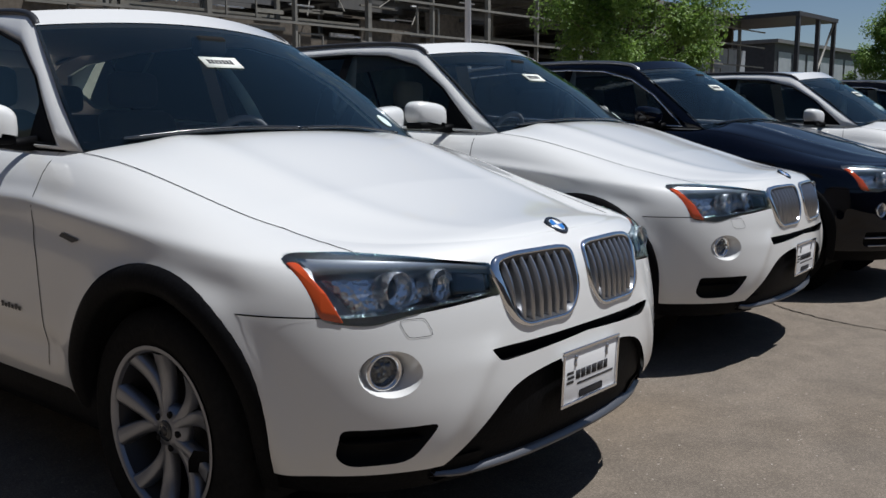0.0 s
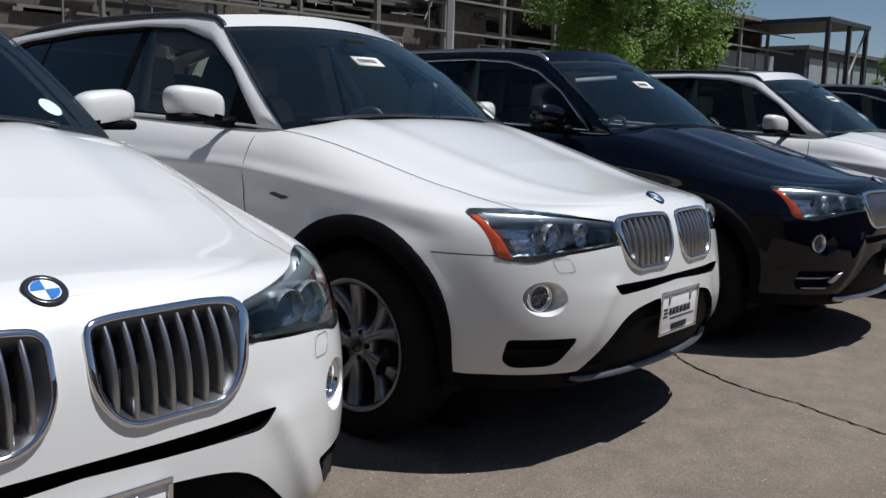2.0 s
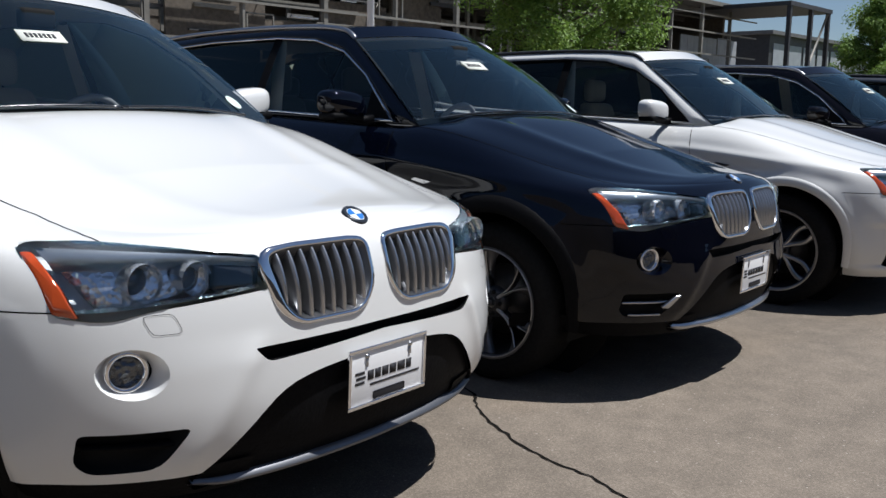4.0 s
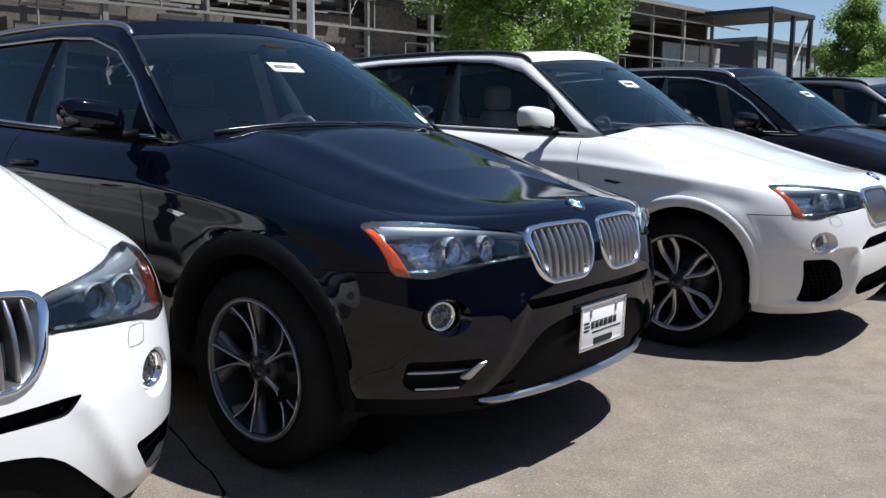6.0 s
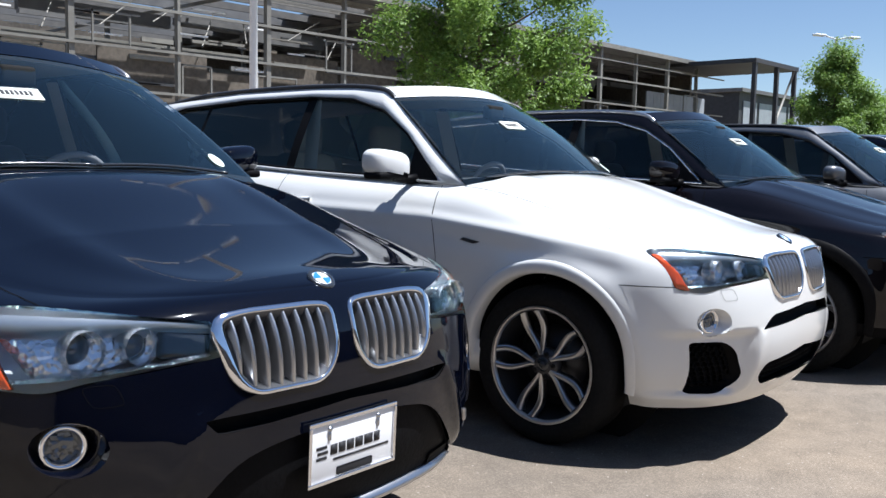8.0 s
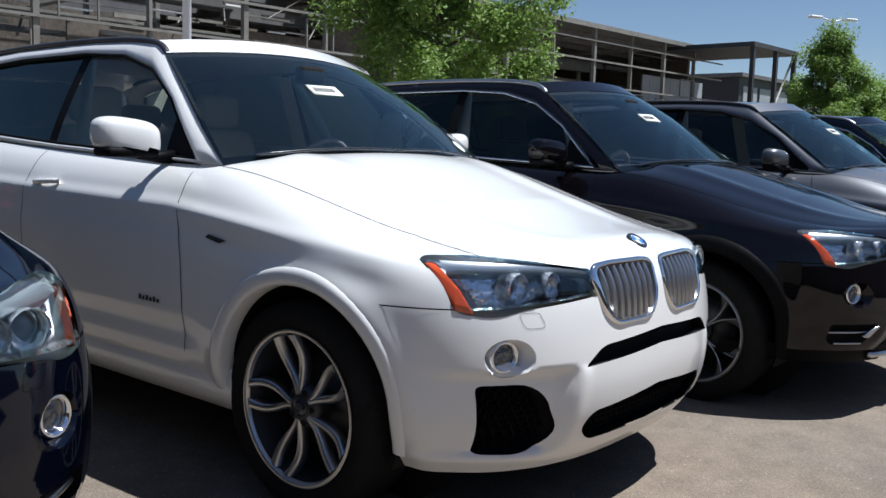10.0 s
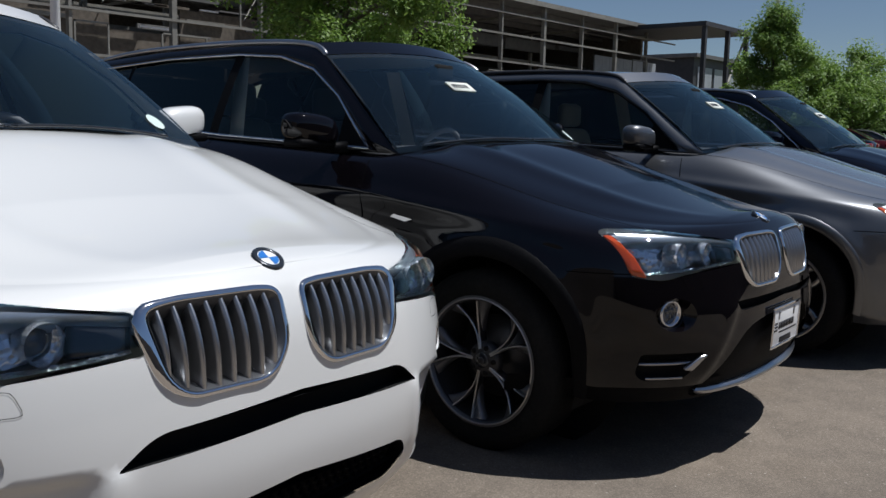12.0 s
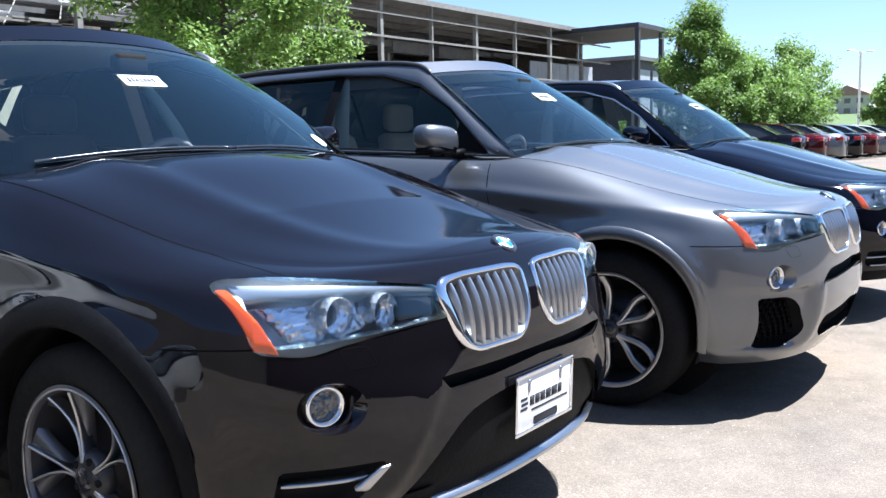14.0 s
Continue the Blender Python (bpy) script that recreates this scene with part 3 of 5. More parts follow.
def build_seat(bm_parent, x, y, leather):
    bm = bmesh.new()
    box(bm, x - .28, x + .25, y - .25, y + .25, .62, .80, .05)
    part("seat", bm, leather, bm_parent)
    bm = bmesh.new()
    vs = box(bm, x - .42, x - .27, y - .25, y + .25, .72, 1.27, .05)
    for v in bm.verts:
        v.co.x -= (v.co.z - .72) * 0.28
        v.co.y = y + (v.co.y - y) * (1 - 0.25 * max(0, (v.co.z - 1.05) / .22))
    part("backrest", bm, leather, bm_parent)
    bm = bmesh.new()
    box(bm, x - .56, x - .46, y - .14, y + .14, 1.28, 1.47, .045)
    part("headrest", bm, leather, bm_parent)


def side_glass_part(name, lo, hi, material, parent, sgn):
    """The stretch of the side window between two stations."""
    xs = np.linspace(lo, hi, 14)
    wl = sorted([(x, z) for x, z in WINDOW[:5]])
    wu = sorted([(x, z) for x, z in WINDOW[4:]] + [WINDOW[0]])
    bm = bmesh.new()
    rows = []
    for x in xs:
        z0 = float(np.interp(x, [p[0] for p in wl], [p[1] for p in wl])) - .004
        z1 = max(z0 + .002, float(np.interp(x, [p[0] for p in wu], [p[1] for p in wu])) + .004)
        rows.append([Vector((x, -sgn * (cabin_y(z) - 0.012), z)) for z in np.linspace(z0, z1, 8)])
    grid(bm, rows)
    bmesh.ops.recalc_face_normals(bm, faces=bm.faces)
    return part(name, bm, material, parent)


def honeycomb(pl, sg, owner):
    ys, zs = [p[0] for p in pl], [p[1] for p in pl]
    bm = bmesh.new()
    step = .030
    for iy in range(int((max(ys) - min(ys)) / step) + 1):
        for iz in range(int((max(zs) - min(zs)) / (step * .8)) + 1):
            y, z = min(ys) + (iy + .5 * (iz % 2)) * step, min(zs) + iz * step * .8
            if inside((y, z), swell(pl, -.016)):
                p = front_pt(y * sg, z, -.036)
                corner = [math.pi / 6 + math.pi / 3 * k for k in range(6)]
                ring = [p + Vector((0, math.cos(a) * step * .56, math.sin(a) * step * .5)) for a in corner]
                ring2 = [p + Vector((.004, math.cos(a) * step * .44, math.sin(a) * step * .38)) for a in corner]
                grid(bm, [ring, ring2, [q - Vector((.02, 0, 0)) for q in ring2]], True)
    tagged(part("honeycomb", bm, PLASTIC, owner), kind="stuff")


def strip_pocket(bm, full, depth):
    """A recess across the nose: walls round its rim, and a back in upright strips."""
    back = Vector((-depth, 0, 0))
    grid(bm, [[front_pt(y, z, 0) + back * .08 for y, z in full], [front_pt(y, z, 0) + back for y, z in full]], True)
    lo, hi = min(p[0] for p in full), max(p[0] for p in full)
    rows = []
    for y in np.linspace(lo + .001, hi - .001, 40):
        cut = []
        for (y0, z0), (y1, z1) in zip(full, full[1:] + full[:1]):
            if (y0 - y) * (y1 - y) <= 0 and abs(y1 - y0) > 1e-6:
                cut.append(z0 + (z1 - z0) * (y - y0) / (y1 - y0))
        if len(cut) >= 2:
            rows.append([front_pt(y, z, 0) + back for z in np.linspace(min(cut), max(cut), 6)])
    grid(bm, rows)
    bmesh.ops.recalc_face_normals(bm, faces=bm.faces)


SHELLS = {}


def build_car(sport, wheel_style, dark, leather):
    """A mid-size estate-bodied off-roader."""
    global FRONT
    car = new("suv")
    lac = WHITE
    NOSE["sport"] = sport
    FRONT = front_table()
    if sport not in SHELLS:
        SHELLS[sport] = part("body", build_shell(sport), lac, car)
        shell = SHELLS[sport]
    else:
        shell = new("body", SHELLS[sport].data)
        shell.parent = car
    cabin = part("roof", build_cabin(), lac, car)
    # underbody and wheel wells
    bm = bmesh.new()
    box(bm, -3.55, .34, -.70, .70, .24, .30)
    box(bm, .34, .62, -.45, .45, .25, .30)
    rows = []
    for y in np.linspace(-.81, .81, 37):
        x0 = .30 if abs(y) < .56 else .41
        rows.append([(max(x0, front_x(y, .315) - .025), y, .315), (x0 - .02, y, .315)])
    grid(bm, rows)
    part("underbody", bm, DARK, car)
    for sg in (-1, 1):
        for xc in (0.0, -WHEELBASE):
            bm = bmesh.new()
            rows = []
            for k in range(25):
                a = math.pi * (-0.12 + 1.24 * k / 24)
                x, z = xc + ARCH_X + (ARCH_R + .004) * arch_k(a) * math.cos(a), ARCH_Z + (ARCH_R + .004) * arch_k(a) * math.sin(a)
                yo = side_y(x, max(z, .30)) if z > .30 else side_y(x, .30)
                rows.append([(x, sg * (yo - .012), z), (x, sg * .56, z)])
            grid(bm, rows)
            c = [bm.verts.new((xc + ARCH_X + (ARCH_R + .006) * math.cos(a), sg * .56, ARCH_Z + (ARCH_R + .006) * math.sin(a))) for a in [2 * math.pi * k / 24 for k in range(24)]]
            bm.faces.new(c)
            part("wheel_well_liner", bm, DARK, car)
    # unseen dark sheet, added to stop sun leaking through the nose
    bm = bmesh.new()
    rows = []
    for y in np.linspace(-.78, .78, 27):
        back_x = -.55 if abs(y) < .56 else .425
        rows.append([(back_x, y, .56), ((back_x + front_x(y, .56) - .10) / 2, y, .56), (front_x(y, .56) - .10, y, .56)])
    grid(bm, rows)
    part("engine_cover", bm, DARK, car)
    # arch trims
    for sg in (-1, 1):
        for xc in (0.0, -WHEELBASE):
            bm = bmesh.new()
            rows = []
            w = 0.068 if not sport else 0.050
            for k in range(37):
                a = math.pi * (-0.07 + 1.14 * k / 36)
                row = []
                w = (0.068 if not sport else 0.050) * (1 - .35 * max(0, 1 - k / 9) ** 1.5)
                for r, o in ((ARCH_R - .008, -.05), (ARCH_R - .007, .003), (ARCH_R + .002, .008), (ARCH_R + w * .35, .0095), (ARCH_R + w * .75, .007), (ARCH_R + w, .0045), (ARCH_R + w + .006, -.004)):
                    x, z = xc + ARCH_X + r * arch_k(a) * math.cos(a), ARCH_Z + r * arch_k(a) * math.sin(a)
                    row.append((x, sg * (side_y(x, max(z, .28)) + o), z))
                rows.append(row)
            grid(bm, rows)
            bmesh.ops.recalc_face_normals(bm, faces=bm.faces)
            t = part("wheel_arch_trim", bm, lac if sport else PLASTIC, car)
    # sills
    for sg in (-1, 1):
        bm = bmesh.new()
        grid(bm, [[(x, sg * y, z) for y, z in ((.80, .22), (.88, .24), (.915, .29), (.918, .36), (.90, .40))] for x in np.linspace(-.37, -2.46, 12)])
        bmesh.ops.recalc_face_normals(bm, faces=bm.faces)
        t = part("sill", bm, lac if sport else PLASTIC, car)
    # shut lines
    def seam(name, pts, across, w=.0042):
        bm = bmesh.new()
        ribbon(bm, pts, w, across)
        part(name, bm, SEAM, car)
    for sg in (-1, 1):
        pts = []
        for x in np.linspace(-.60, .49, 42):
            want = .80 - .11 * (x + .60) / 1.055
            best = None
            for v in np.linspace(len(SHELL) - 1, 8.5, 60):
                r, z, w = shell_point(v, x)
                y = w * (max(1 - max((x - XC) / (r[2] - XC), 0) ** r[5], 0) ** (1 / r[5]))
                if best is None or y <= want:
                    best = (x, sg * (y + .0008), z + .0016)
            pts.append(best)
        seam("bonnet_seam", pts, (0, 1, -.5 * sg), .0025)
        for xs in (-.735, -1.86):
            zs = np.linspace(.43, 1.115 + rise(xs), 22)
            seam("door_seam", [(xs + (.075 * min(max((1.115 - z) / .32, 0), 1) - .06 * max(0, .6 - z)) * (xs > -1) - (0.02 * (z - .8) if xs < -1 else 0), sg * (side_y(xs, z) + .0015), z) for z in zs], (1, 0, 0))
        pts = []
        for y in np.linspace(.805, .945, 14):
            z = .733
            p = front_pt(-y if sg < 0 else y, z, .0015)
            pts.append(p)
        seam("bumper_seam", pts, (0, 0, 1), .004)
        bm = bmesh.new()
        sq = rounded([(-.675, .720), (-.613, .722), (-.597, .677), (-.659, .675)], .012, 2)
        ring_in = [front_pt(y * -sg, z, .0015) for y, z in sq]
        ring_out = [front_pt(y * -sg, z, .0015) for y, z in swell(sq, .0012)]
        grid(bm, [ring_in, ring_out], True)
        part("washer_cover_seam", bm, SEAM, car)
    # lamps
    for sg in (1, -1):
        bm = bmesh.new()
        pocket(bm, LAMP, .07, sg)
        lamp = part("headlight", bm, LAMP_BACK, car)
        bm = bmesh.new()
        skin(bm, LAMP, .002, sg, .006)
        part("lens_cover", bm, CLEAR, lamp, "clear moulded cover")
        bm = bmesh.new()
        slim = 0 if sg > 0 else .018
        skin(bm, rounded([(-.831, .860), (-.820, .730), (-.783 - slim, .719), (-.800 - slim, .79), (-.813 - slim * .8, .862)], .005, 2), .0035 if sg > 0 else -.006, sg, .02, 3)
        part("indicator", bm, AMBER, lamp, "amber side marker")
        bm = bmesh.new()
        skin(bm, rounded([(-.795, .86), (-.765, .74), (-.66, .75), (-.56, .775), (-.58, .845), (-.70, .868)], .02, 2), -.045, sg, .02, 4)
        part("reflector", bm, LAMP_CHROME, lamp)
        bm = bmesh.new()
        skin(bm, rounded([(-.52, .770), (-.400, .764), (-.388, .828), (-.50, .845)], .012, 2), -.016, sg, .02, 3)
        part("inner_bezel", bm, LAMP_DARK, lamp)
        bm = bmesh.new()
        rows = []
        for f in np.linspace(0, 1, 14):
            y = -.80 + .40 * f
            z = .726 + .012 * max(0, f - .2) + .024 * f
            rows.append([front_pt(y * sg, z + .004, -.005), front_pt(y * sg, z + .013, -.012), front_pt(y * sg, z + .016, -.05)])
        grid(bm, rows)
        part("lower_trim", bm, LAMP_CHROME, lamp)
        bm = bmesh.new()
        rows = []
        for f in np.linspace(0, 1, 16):
            y = -.80 + .41 * f
            z = .874 - .010 * f - .030 * f ** 2
            rows.append([front_pt(y * sg, z, -.006), front_pt(y * sg, z - .018 - .006 * (1 - f), -.012), front_pt(y * sg, z - .022 - .006 * (1 - f), -.05)])
        grid(bm, rows)
        part("brow", bm, BROW, lamp)
        for yc, zc, r in ((-.665, .803, .047), (-.555, .807, .042)):
            bm = bmesh.new()
            c = front_pt(yc * sg, zc, -.03)
            for rows in ([(r, .03), (r, 0), (r * .9, .004), (r * .86, -.03)],):
                grid(bm, [[c + Vector((o, math.cos(a) * q, math.sin(a) * q)) for q, o in rows] for a in np.linspace(0, 2 * math.pi, 25)])
            part("lamp_ring", bm, LAMP_CHROME, lamp)
            bm = bmesh.new()
            grid(bm, [[c + Vector((-.03 + .035 * math.cos(b), math.cos(a) * r * .84 * math.sin(b), math.sin(a) * r * .84 * math.sin(b))) for b in np.linspace(0, math.pi / 2, 6)] for a in np.linspace(0, 2 * math.pi, 21)])
            part("projector", bm, mat_lens, lamp)
        # fog lamp
        bm = bmesh.new()
        rows = [[front_pt(y * sg, z, 0) for y, z in FOG_DISH], [front_pt((-.709 + (y + .703) * .82) * sg, .589 + (z - .587) * .82, -.022) for y, z in FOG_DISH], [front_pt((-.716 + (y + .703) * .70) * sg, .591 + (z - .587) * .75, -.045) for y, z in FOG_DISH]]
        grid(bm, rows, True)
        bmesh.ops.recalc_face_normals(bm, faces=bm.faces)
        t = part("fog_lamp_dish", bm, lac, car)
        c = front_pt(-.719 * sg, .592, -.030)
        ax = Vector((.93, -.36 * sg, 0)).normalized()
        au, av = Vector((-ax.y, ax.x, 0)), Vector((0, 0, 1))
        bm = bmesh.new()
        grid(bm, [[c + ax * o + (au * math.cos(a) + av * math.sin(a)) * q for q, o in ((.052, -.04), (.051, .008), (.047, .013), (.040, .011), (.037, -.01))] for a in np.linspace(0, 2 * math.pi, 29)])
        part("fog_lamp", bm, CHROME, t)
        bm = bmesh.new()
        grid(bm, [[c + ax * (-.008 + .010 * math.cos(b)) + (au * math.cos(a) + av * math.sin(a)) * .038 * math.sin(b) for b in np.linspace(0, math.pi / 2, 5)] for a in np.linspace(0, 2 * math.pi, 25)])
        part("fog_lens", bm, FOG_LENS, t)
        # kidney grille
        bm = bmesh.new()
        pocket(bm, KIDNEY, .06, sg)
        kid = part("grille", bm, DARK, car)
        bm = bmesh.new()
        frame_ring(bm, swell(KIDNEY, -.006), .014, .008, sg)
        part("grille_surround", bm, CHROME, kid, "chrome grille surround")
        bm = bmesh.new()
        rows = [[front_pt(y * sg, min(z, .889), o) for y, z in swell(KIDNEY, d)] for d, o in ((-.006, .006), (-.012, -.004), (-.021, -.022), (-.026, -.045))]
        grid(bm, rows, True)
        bmesh.ops.recalc_face_normals(bm, faces=bm.faces)
        part("grille_lip", bm, LIP_GREY, kid, "grey inner grille lip")
        for i in range(8):
            y = -.073 - .262 * i / 7
            zt = .846 - .006 * i / 7
            zb = .668 + (.012 if i == 0 else 0) + max(0, i - 5.5) * .022
            bm = bmesh.new()
            rows = []
            for z in np.linspace(zb, zt, 9):
                p = front_pt(y * sg, z, .002 + .008 * math.sin(math.pi * (z - zb) / (zt - zb)))
                rows.append([p + Vector((-.042, .0075 * sg, 0)), p + Vector((-.012, .0055 * sg, 0)), p + Vector((-.002, .004 * sg, 0)), p, p + Vector((-.002, -.004 * sg, 0)), p + Vector((-.012, -.0055 * sg, 0)), p + Vector((-.042, -.0075 * sg, 0))])
            grid(bm, rows)
            bmesh.ops.recalc_face_normals(bm, faces=bm.faces)
            part("slat", bm, SATIN, kid)
        # outer intakes
        pl = VENT_M if sport else VENT_X
        bm = bmesh.new()
        pocket(bm, pl, .06, sg)
        t = part("air_intake", bm, DARK if not sport else PLASTIC, car)
        if sport:
            honeycomb(pl, sg, t)
        else:
            bm = bmesh.new()
            rows = []
            for y in np.linspace(-.795, -.625, 10):
                p = front_pt(y * sg, .402, -.016)
                rows.append([p + Vector((-.03, 0, .008)), p + Vector((0, 0, .004)), p + Vector((0, 0, -.004)), p + Vector((-.03, 0, -.008))])
            grid(bm, rows)
            part("intake_blade", bm, SATIN if dark else PLASTIC, t)
            if dark:
                bm = bmesh.new()
                skin(bm, rounded([(-.665, .385), (-.61, .432), (-.585, .437), (-.635, .380)], .006, 2), .006, sg, .015, 3)
                part("intake_fin", bm, SATIN, t)
                bm = bmesh.new()
                grid(bm, [[front_pt(y * sg, .352 + o, .004 - abs(o)) for o in (-.004, 0, .004)] for y in np.linspace(-.77, -.66, 8)])
                part("intake_trim", bm, SATIN, t)
            bm = bmesh.new()
            grid(bm, [[front_pt(-a * sg, z, -.012) for a in np.linspace(.42, .90, 16)] for z in (.325, .30, .27, .235)])
            part("valance", bm, PLASTIC, car)
    # openings across the middle
    for nm, half, dp, mt in ((("air_slot", SLOT_M, .05, DARK), ("lower_grille", LOW_M, .05, PLASTIC)) if sport else (("air_slot", SLOT_X, .035, PLASTIC), ("apron", APRON_X, .022, PLASTIC))):
        start = next(i for i in range(len(half)) if half[i][0] < -.002 and half[i - 1][0] >= -.002)
        ring = [half[(start + i) % len(half)] for i in range(len(half))]
        ring = [p for p in ring if p[0] < -.002]
        full = ring + [(0.0, ring[-1][1])] + [(-y, z) for y, z in ring[::-1]] + [(0.0, ring[0][1])]
        bm = bmesh.new()
        strip_pocket(bm, full, dp)
        t = part(nm, bm, mt, car)
        if nm == "lower_grille":
            honeycomb(full, 1, t)
    if not sport:
        bm = bmesh.new()
        rows = []
        for y in np.linspace(-.57, .57, 49):
            f = abs(y) / .57
            z = .262 + .012 * f + .10 * max(0, f - .86)
            a, b = front_pt(y, z + .002 + (.011 if dark else .006) * min(1, (1 - f) * 6), .005), front_pt(y, z, .003 + .005 * min(1, (1 - f) * 6))
            rows.append([a + Vector((-.03, 0, .012)), a, b, b + Vector((-.08, 0, -.03))])
        grid(bm, rows)
        bmesh.ops.recalc_face_normals(bm, faces=bm.faces)
        # on white cars the strip's shade is put into its darker grey
        part("skid_strip", bm, SATIN if dark else ALLOY_GREY, car, "satin silver skid strip")
    # badge
    bm = bmesh.new()
    lathe(bm, [(.0, -.004), (.026, -.004), (.030, -.0025)], 28)
    tilt = Matrix.Translation((.671, 0, .903)) @ Matrix.Rotation(radians(32), 4, "Y") @ Matrix.Rotation(radians(-90), 4, "X")
    bmesh.ops.transform(bm, verts=bm.verts, matrix=tilt)
    badge = part("badge", bm, BADGE_WHITE, car, "round blue and white badge")
    bm = bmesh.new()
    lathe(bm, [(.027, -.004), (.028, -.006), (.037, -.006), (.040, -.002), (.040, .006)], 28)
    bmesh.ops.transform(bm, verts=bm.verts, matrix=tilt)
    part("badge_ring", bm, LAMP_DARK, badge)
    for q in (0, 2):
        bm = bmesh.new()
        c = bm.verts.new((0, -.0052, 0))
        ring = [bm.verts.new((.025 * math.cos(a), -.0052, .025 * math.sin(a))) for a in np.linspace(q * math.pi / 2, (q + 1) * math.pi / 2, 8)]
        for p, r in zip(ring, ring[1:]):
            bm.faces.new((c, p, r))
        bmesh.ops.transform(bm, verts=bm.verts, matrix=tilt)
        part("badge_quarter", bm, BADGE_BLUE, badge)
    # glazing
    bm = bmesh.new()
    grid(bm, [[screen_pt(s, f) for s in np.linspace(-1, 1, 25)] for f in np.linspace(0, HEADER, 15)])
    bmesh.ops.recalc_face_normals(bm, faces=bm.faces)
    ws = part("windscreen", bm, WINDSCREEN, car)
    bm = bmesh.new()
    for a, b, c, d in ((-1, 1, 0, .045), (-1, 1, HEADER - .04, HEADER), (-1, -.982, .045, HEADER - .04), (.982, 1, .045, HEADER - .04)):
        grid(bm, [[screen_pt(s, f, -.003) for s in np.linspace(a, b, 19)] for f in np.linspace(c, d, 13)])
    part("screen_border", bm, DARK, ws)
    bm = bmesh.new()
    box(bm, -1.06, -1.00, -.07, .07, 1.48, 1.56, .015)
    part("inner_mirror", bm, DARK, ws)
    bm = bmesh.new()
    rows = [[(-.66 + .15 * (1 - s * s), s * .77, 1.105 + .045 * (1 - s * s)), (-.56 + .15 * (1 - s * s), s * .76, 1.098 + .058 * (1 - s * s)), (-.50 + .15 * (1 - s * s), s * .72, 1.07 + .055 * (1 - s * s))] for s in np.linspace(-1, 1, 21)]
    grid(bm, rows)
    part("cowl", bm, PLASTIC, car)
    for y0, y1 in ((-.66, .02), (-.02, .60)):
        bm = bmesh.new()
        pts = [screen_pt(y / .78, .028 + .012 * math.sin(math.pi * (y - y0) / (y1 - y0)), .010) for y in np.linspace(y0, y1, 12)]
        tube(bm, pts, .0065, 6)
        part("wiper", bm, LAMP_DARK, car)
    for sg in (1, -1):
        side_glass_part("front_side_window", -1.86, -.80, SIDE_GLASS, car, sg)
        side_glass_part("rear_side_window", -2.83, -1.93, PRIVACY, car, sg)
        side_glass_part("quarter_window", -3.42, -2.86, PRIVACY, car, sg)
        side_glass_part("door_pillar", -1.93, -1.86, PLASTIC, car, sg)
        side_glass_part("rear_pillar", -2.86, -2.83, PLASTIC, car, sg)
        # window surround strip
        bm = bmesh.new()
        keys = by_key(WINDOW, 5)
        pts = [Vector((x, -sg * (cabin_y(z) + .004), z)) for x, z in keys]
        tube(bm, pts, .007, 6, True)
        part("window_strip", bm, CHROME if dark and not sport else PLASTIC, car)
        bm = bmesh.new()
        grid(bm, [[Vector((x, -sg * (cabin_y(z) - .006), z)) for z in np.linspace(1.135, max(1.137, 1.137 + (-.77 - x) * .80), 5)] for x in np.linspace(-.78, -.98, 6)])
        bmesh.ops.recalc_face_normals(bm, faces=bm.faces)
        part("mirror_base", bm, PLASTIC, car)
        # roof rail
        bm = bmesh.new()
        pts = spline([(-1.24, .628, 1.565), (-1.36, .606, 1.622), (-1.7, .592, 1.651), (-2.3, .588, 1.656), (-2.9, .594, 1.636), (-3.25, .604, 1.596), (-3.45, .612, 1.562)], 30)
        tube(bm, [(x, -sg * (y - .014), z + .002) for x, y, z in pts], [.006] + [.014] * 28 + [.006], 8)
        part("roof_rail", bm, SATIN if dark else RAIL, car)
        # door handles
        for hx in (-1.68, -2.72):
            bm = bmesh.new()
            z = .985 + rise(hx)
            pts = [(hx + .10 * math.cos(a), -sg * (side_y(hx, z) + .022 * math.sin(a) ** .6), z + .006 * math.cos(a)) for a in np.linspace(0.02, math.pi - .02, 10)]
            tube(bm, pts, .013, 6)
            t = part("door_handle", bm, lac, car)
        bm = bmesh.new()
        for k in range(6):
            x = -.80 - .024 * k
            grid(bm, [[(x - a, -sg * (side_y(x, .6) + .004), .595 + b) for b in (0, .014 + .006 * (k % 2))] for a in (0, .017)])
        part("door_script", bm, CHROME if dark else ALLOY_DARK, car)
        # side vent badge
        bm = bmesh.new()
        p = [(-.40, .865), (-.50, .88), (-.52, .868), (-.44, .853)]
        bm.faces.new([bm.verts.new((x, -sg * (side_y(x, z) + .004), z)) for x, z in p])
        part("fender_badge", bm, CHROME if dark else RAIL, car)
        # mirrors
        bm = bmesh.new()
        bmesh.ops.create_uvsphere(bm, u_segments=24, v_segments=14, radius=1)
        for v in bm.verts:
            x, y, z = v.co
            k = lambda c: math.copysign(abs(c) ** .62, c)
            x, y, z = k(x), k(y), k(z)
            v.co = (-.970 + (.075 if x > 0 else .05) * x - .02 * y, -sg * .985 - sg * .122 * y, 1.212 + .072 * z + (.012 * y if z > 0 else .02 * y))
        up = [f for f in bm.faces if f.calc_center_median().z < 1.168]
        bmesh.ops.delete(bm, geom=up, context="FACES")
        bmesh.ops.recalc_face_normals(bm, faces=bm.faces)
        mir = part("door_mirror", bm, lac, car)
        bm = bmesh.new()
        box(bm, -1.022, -.905, min(-sg * .875, -sg * 1.09), max(-sg * .875, -sg * 1.09), 1.138, 1.174, .014)
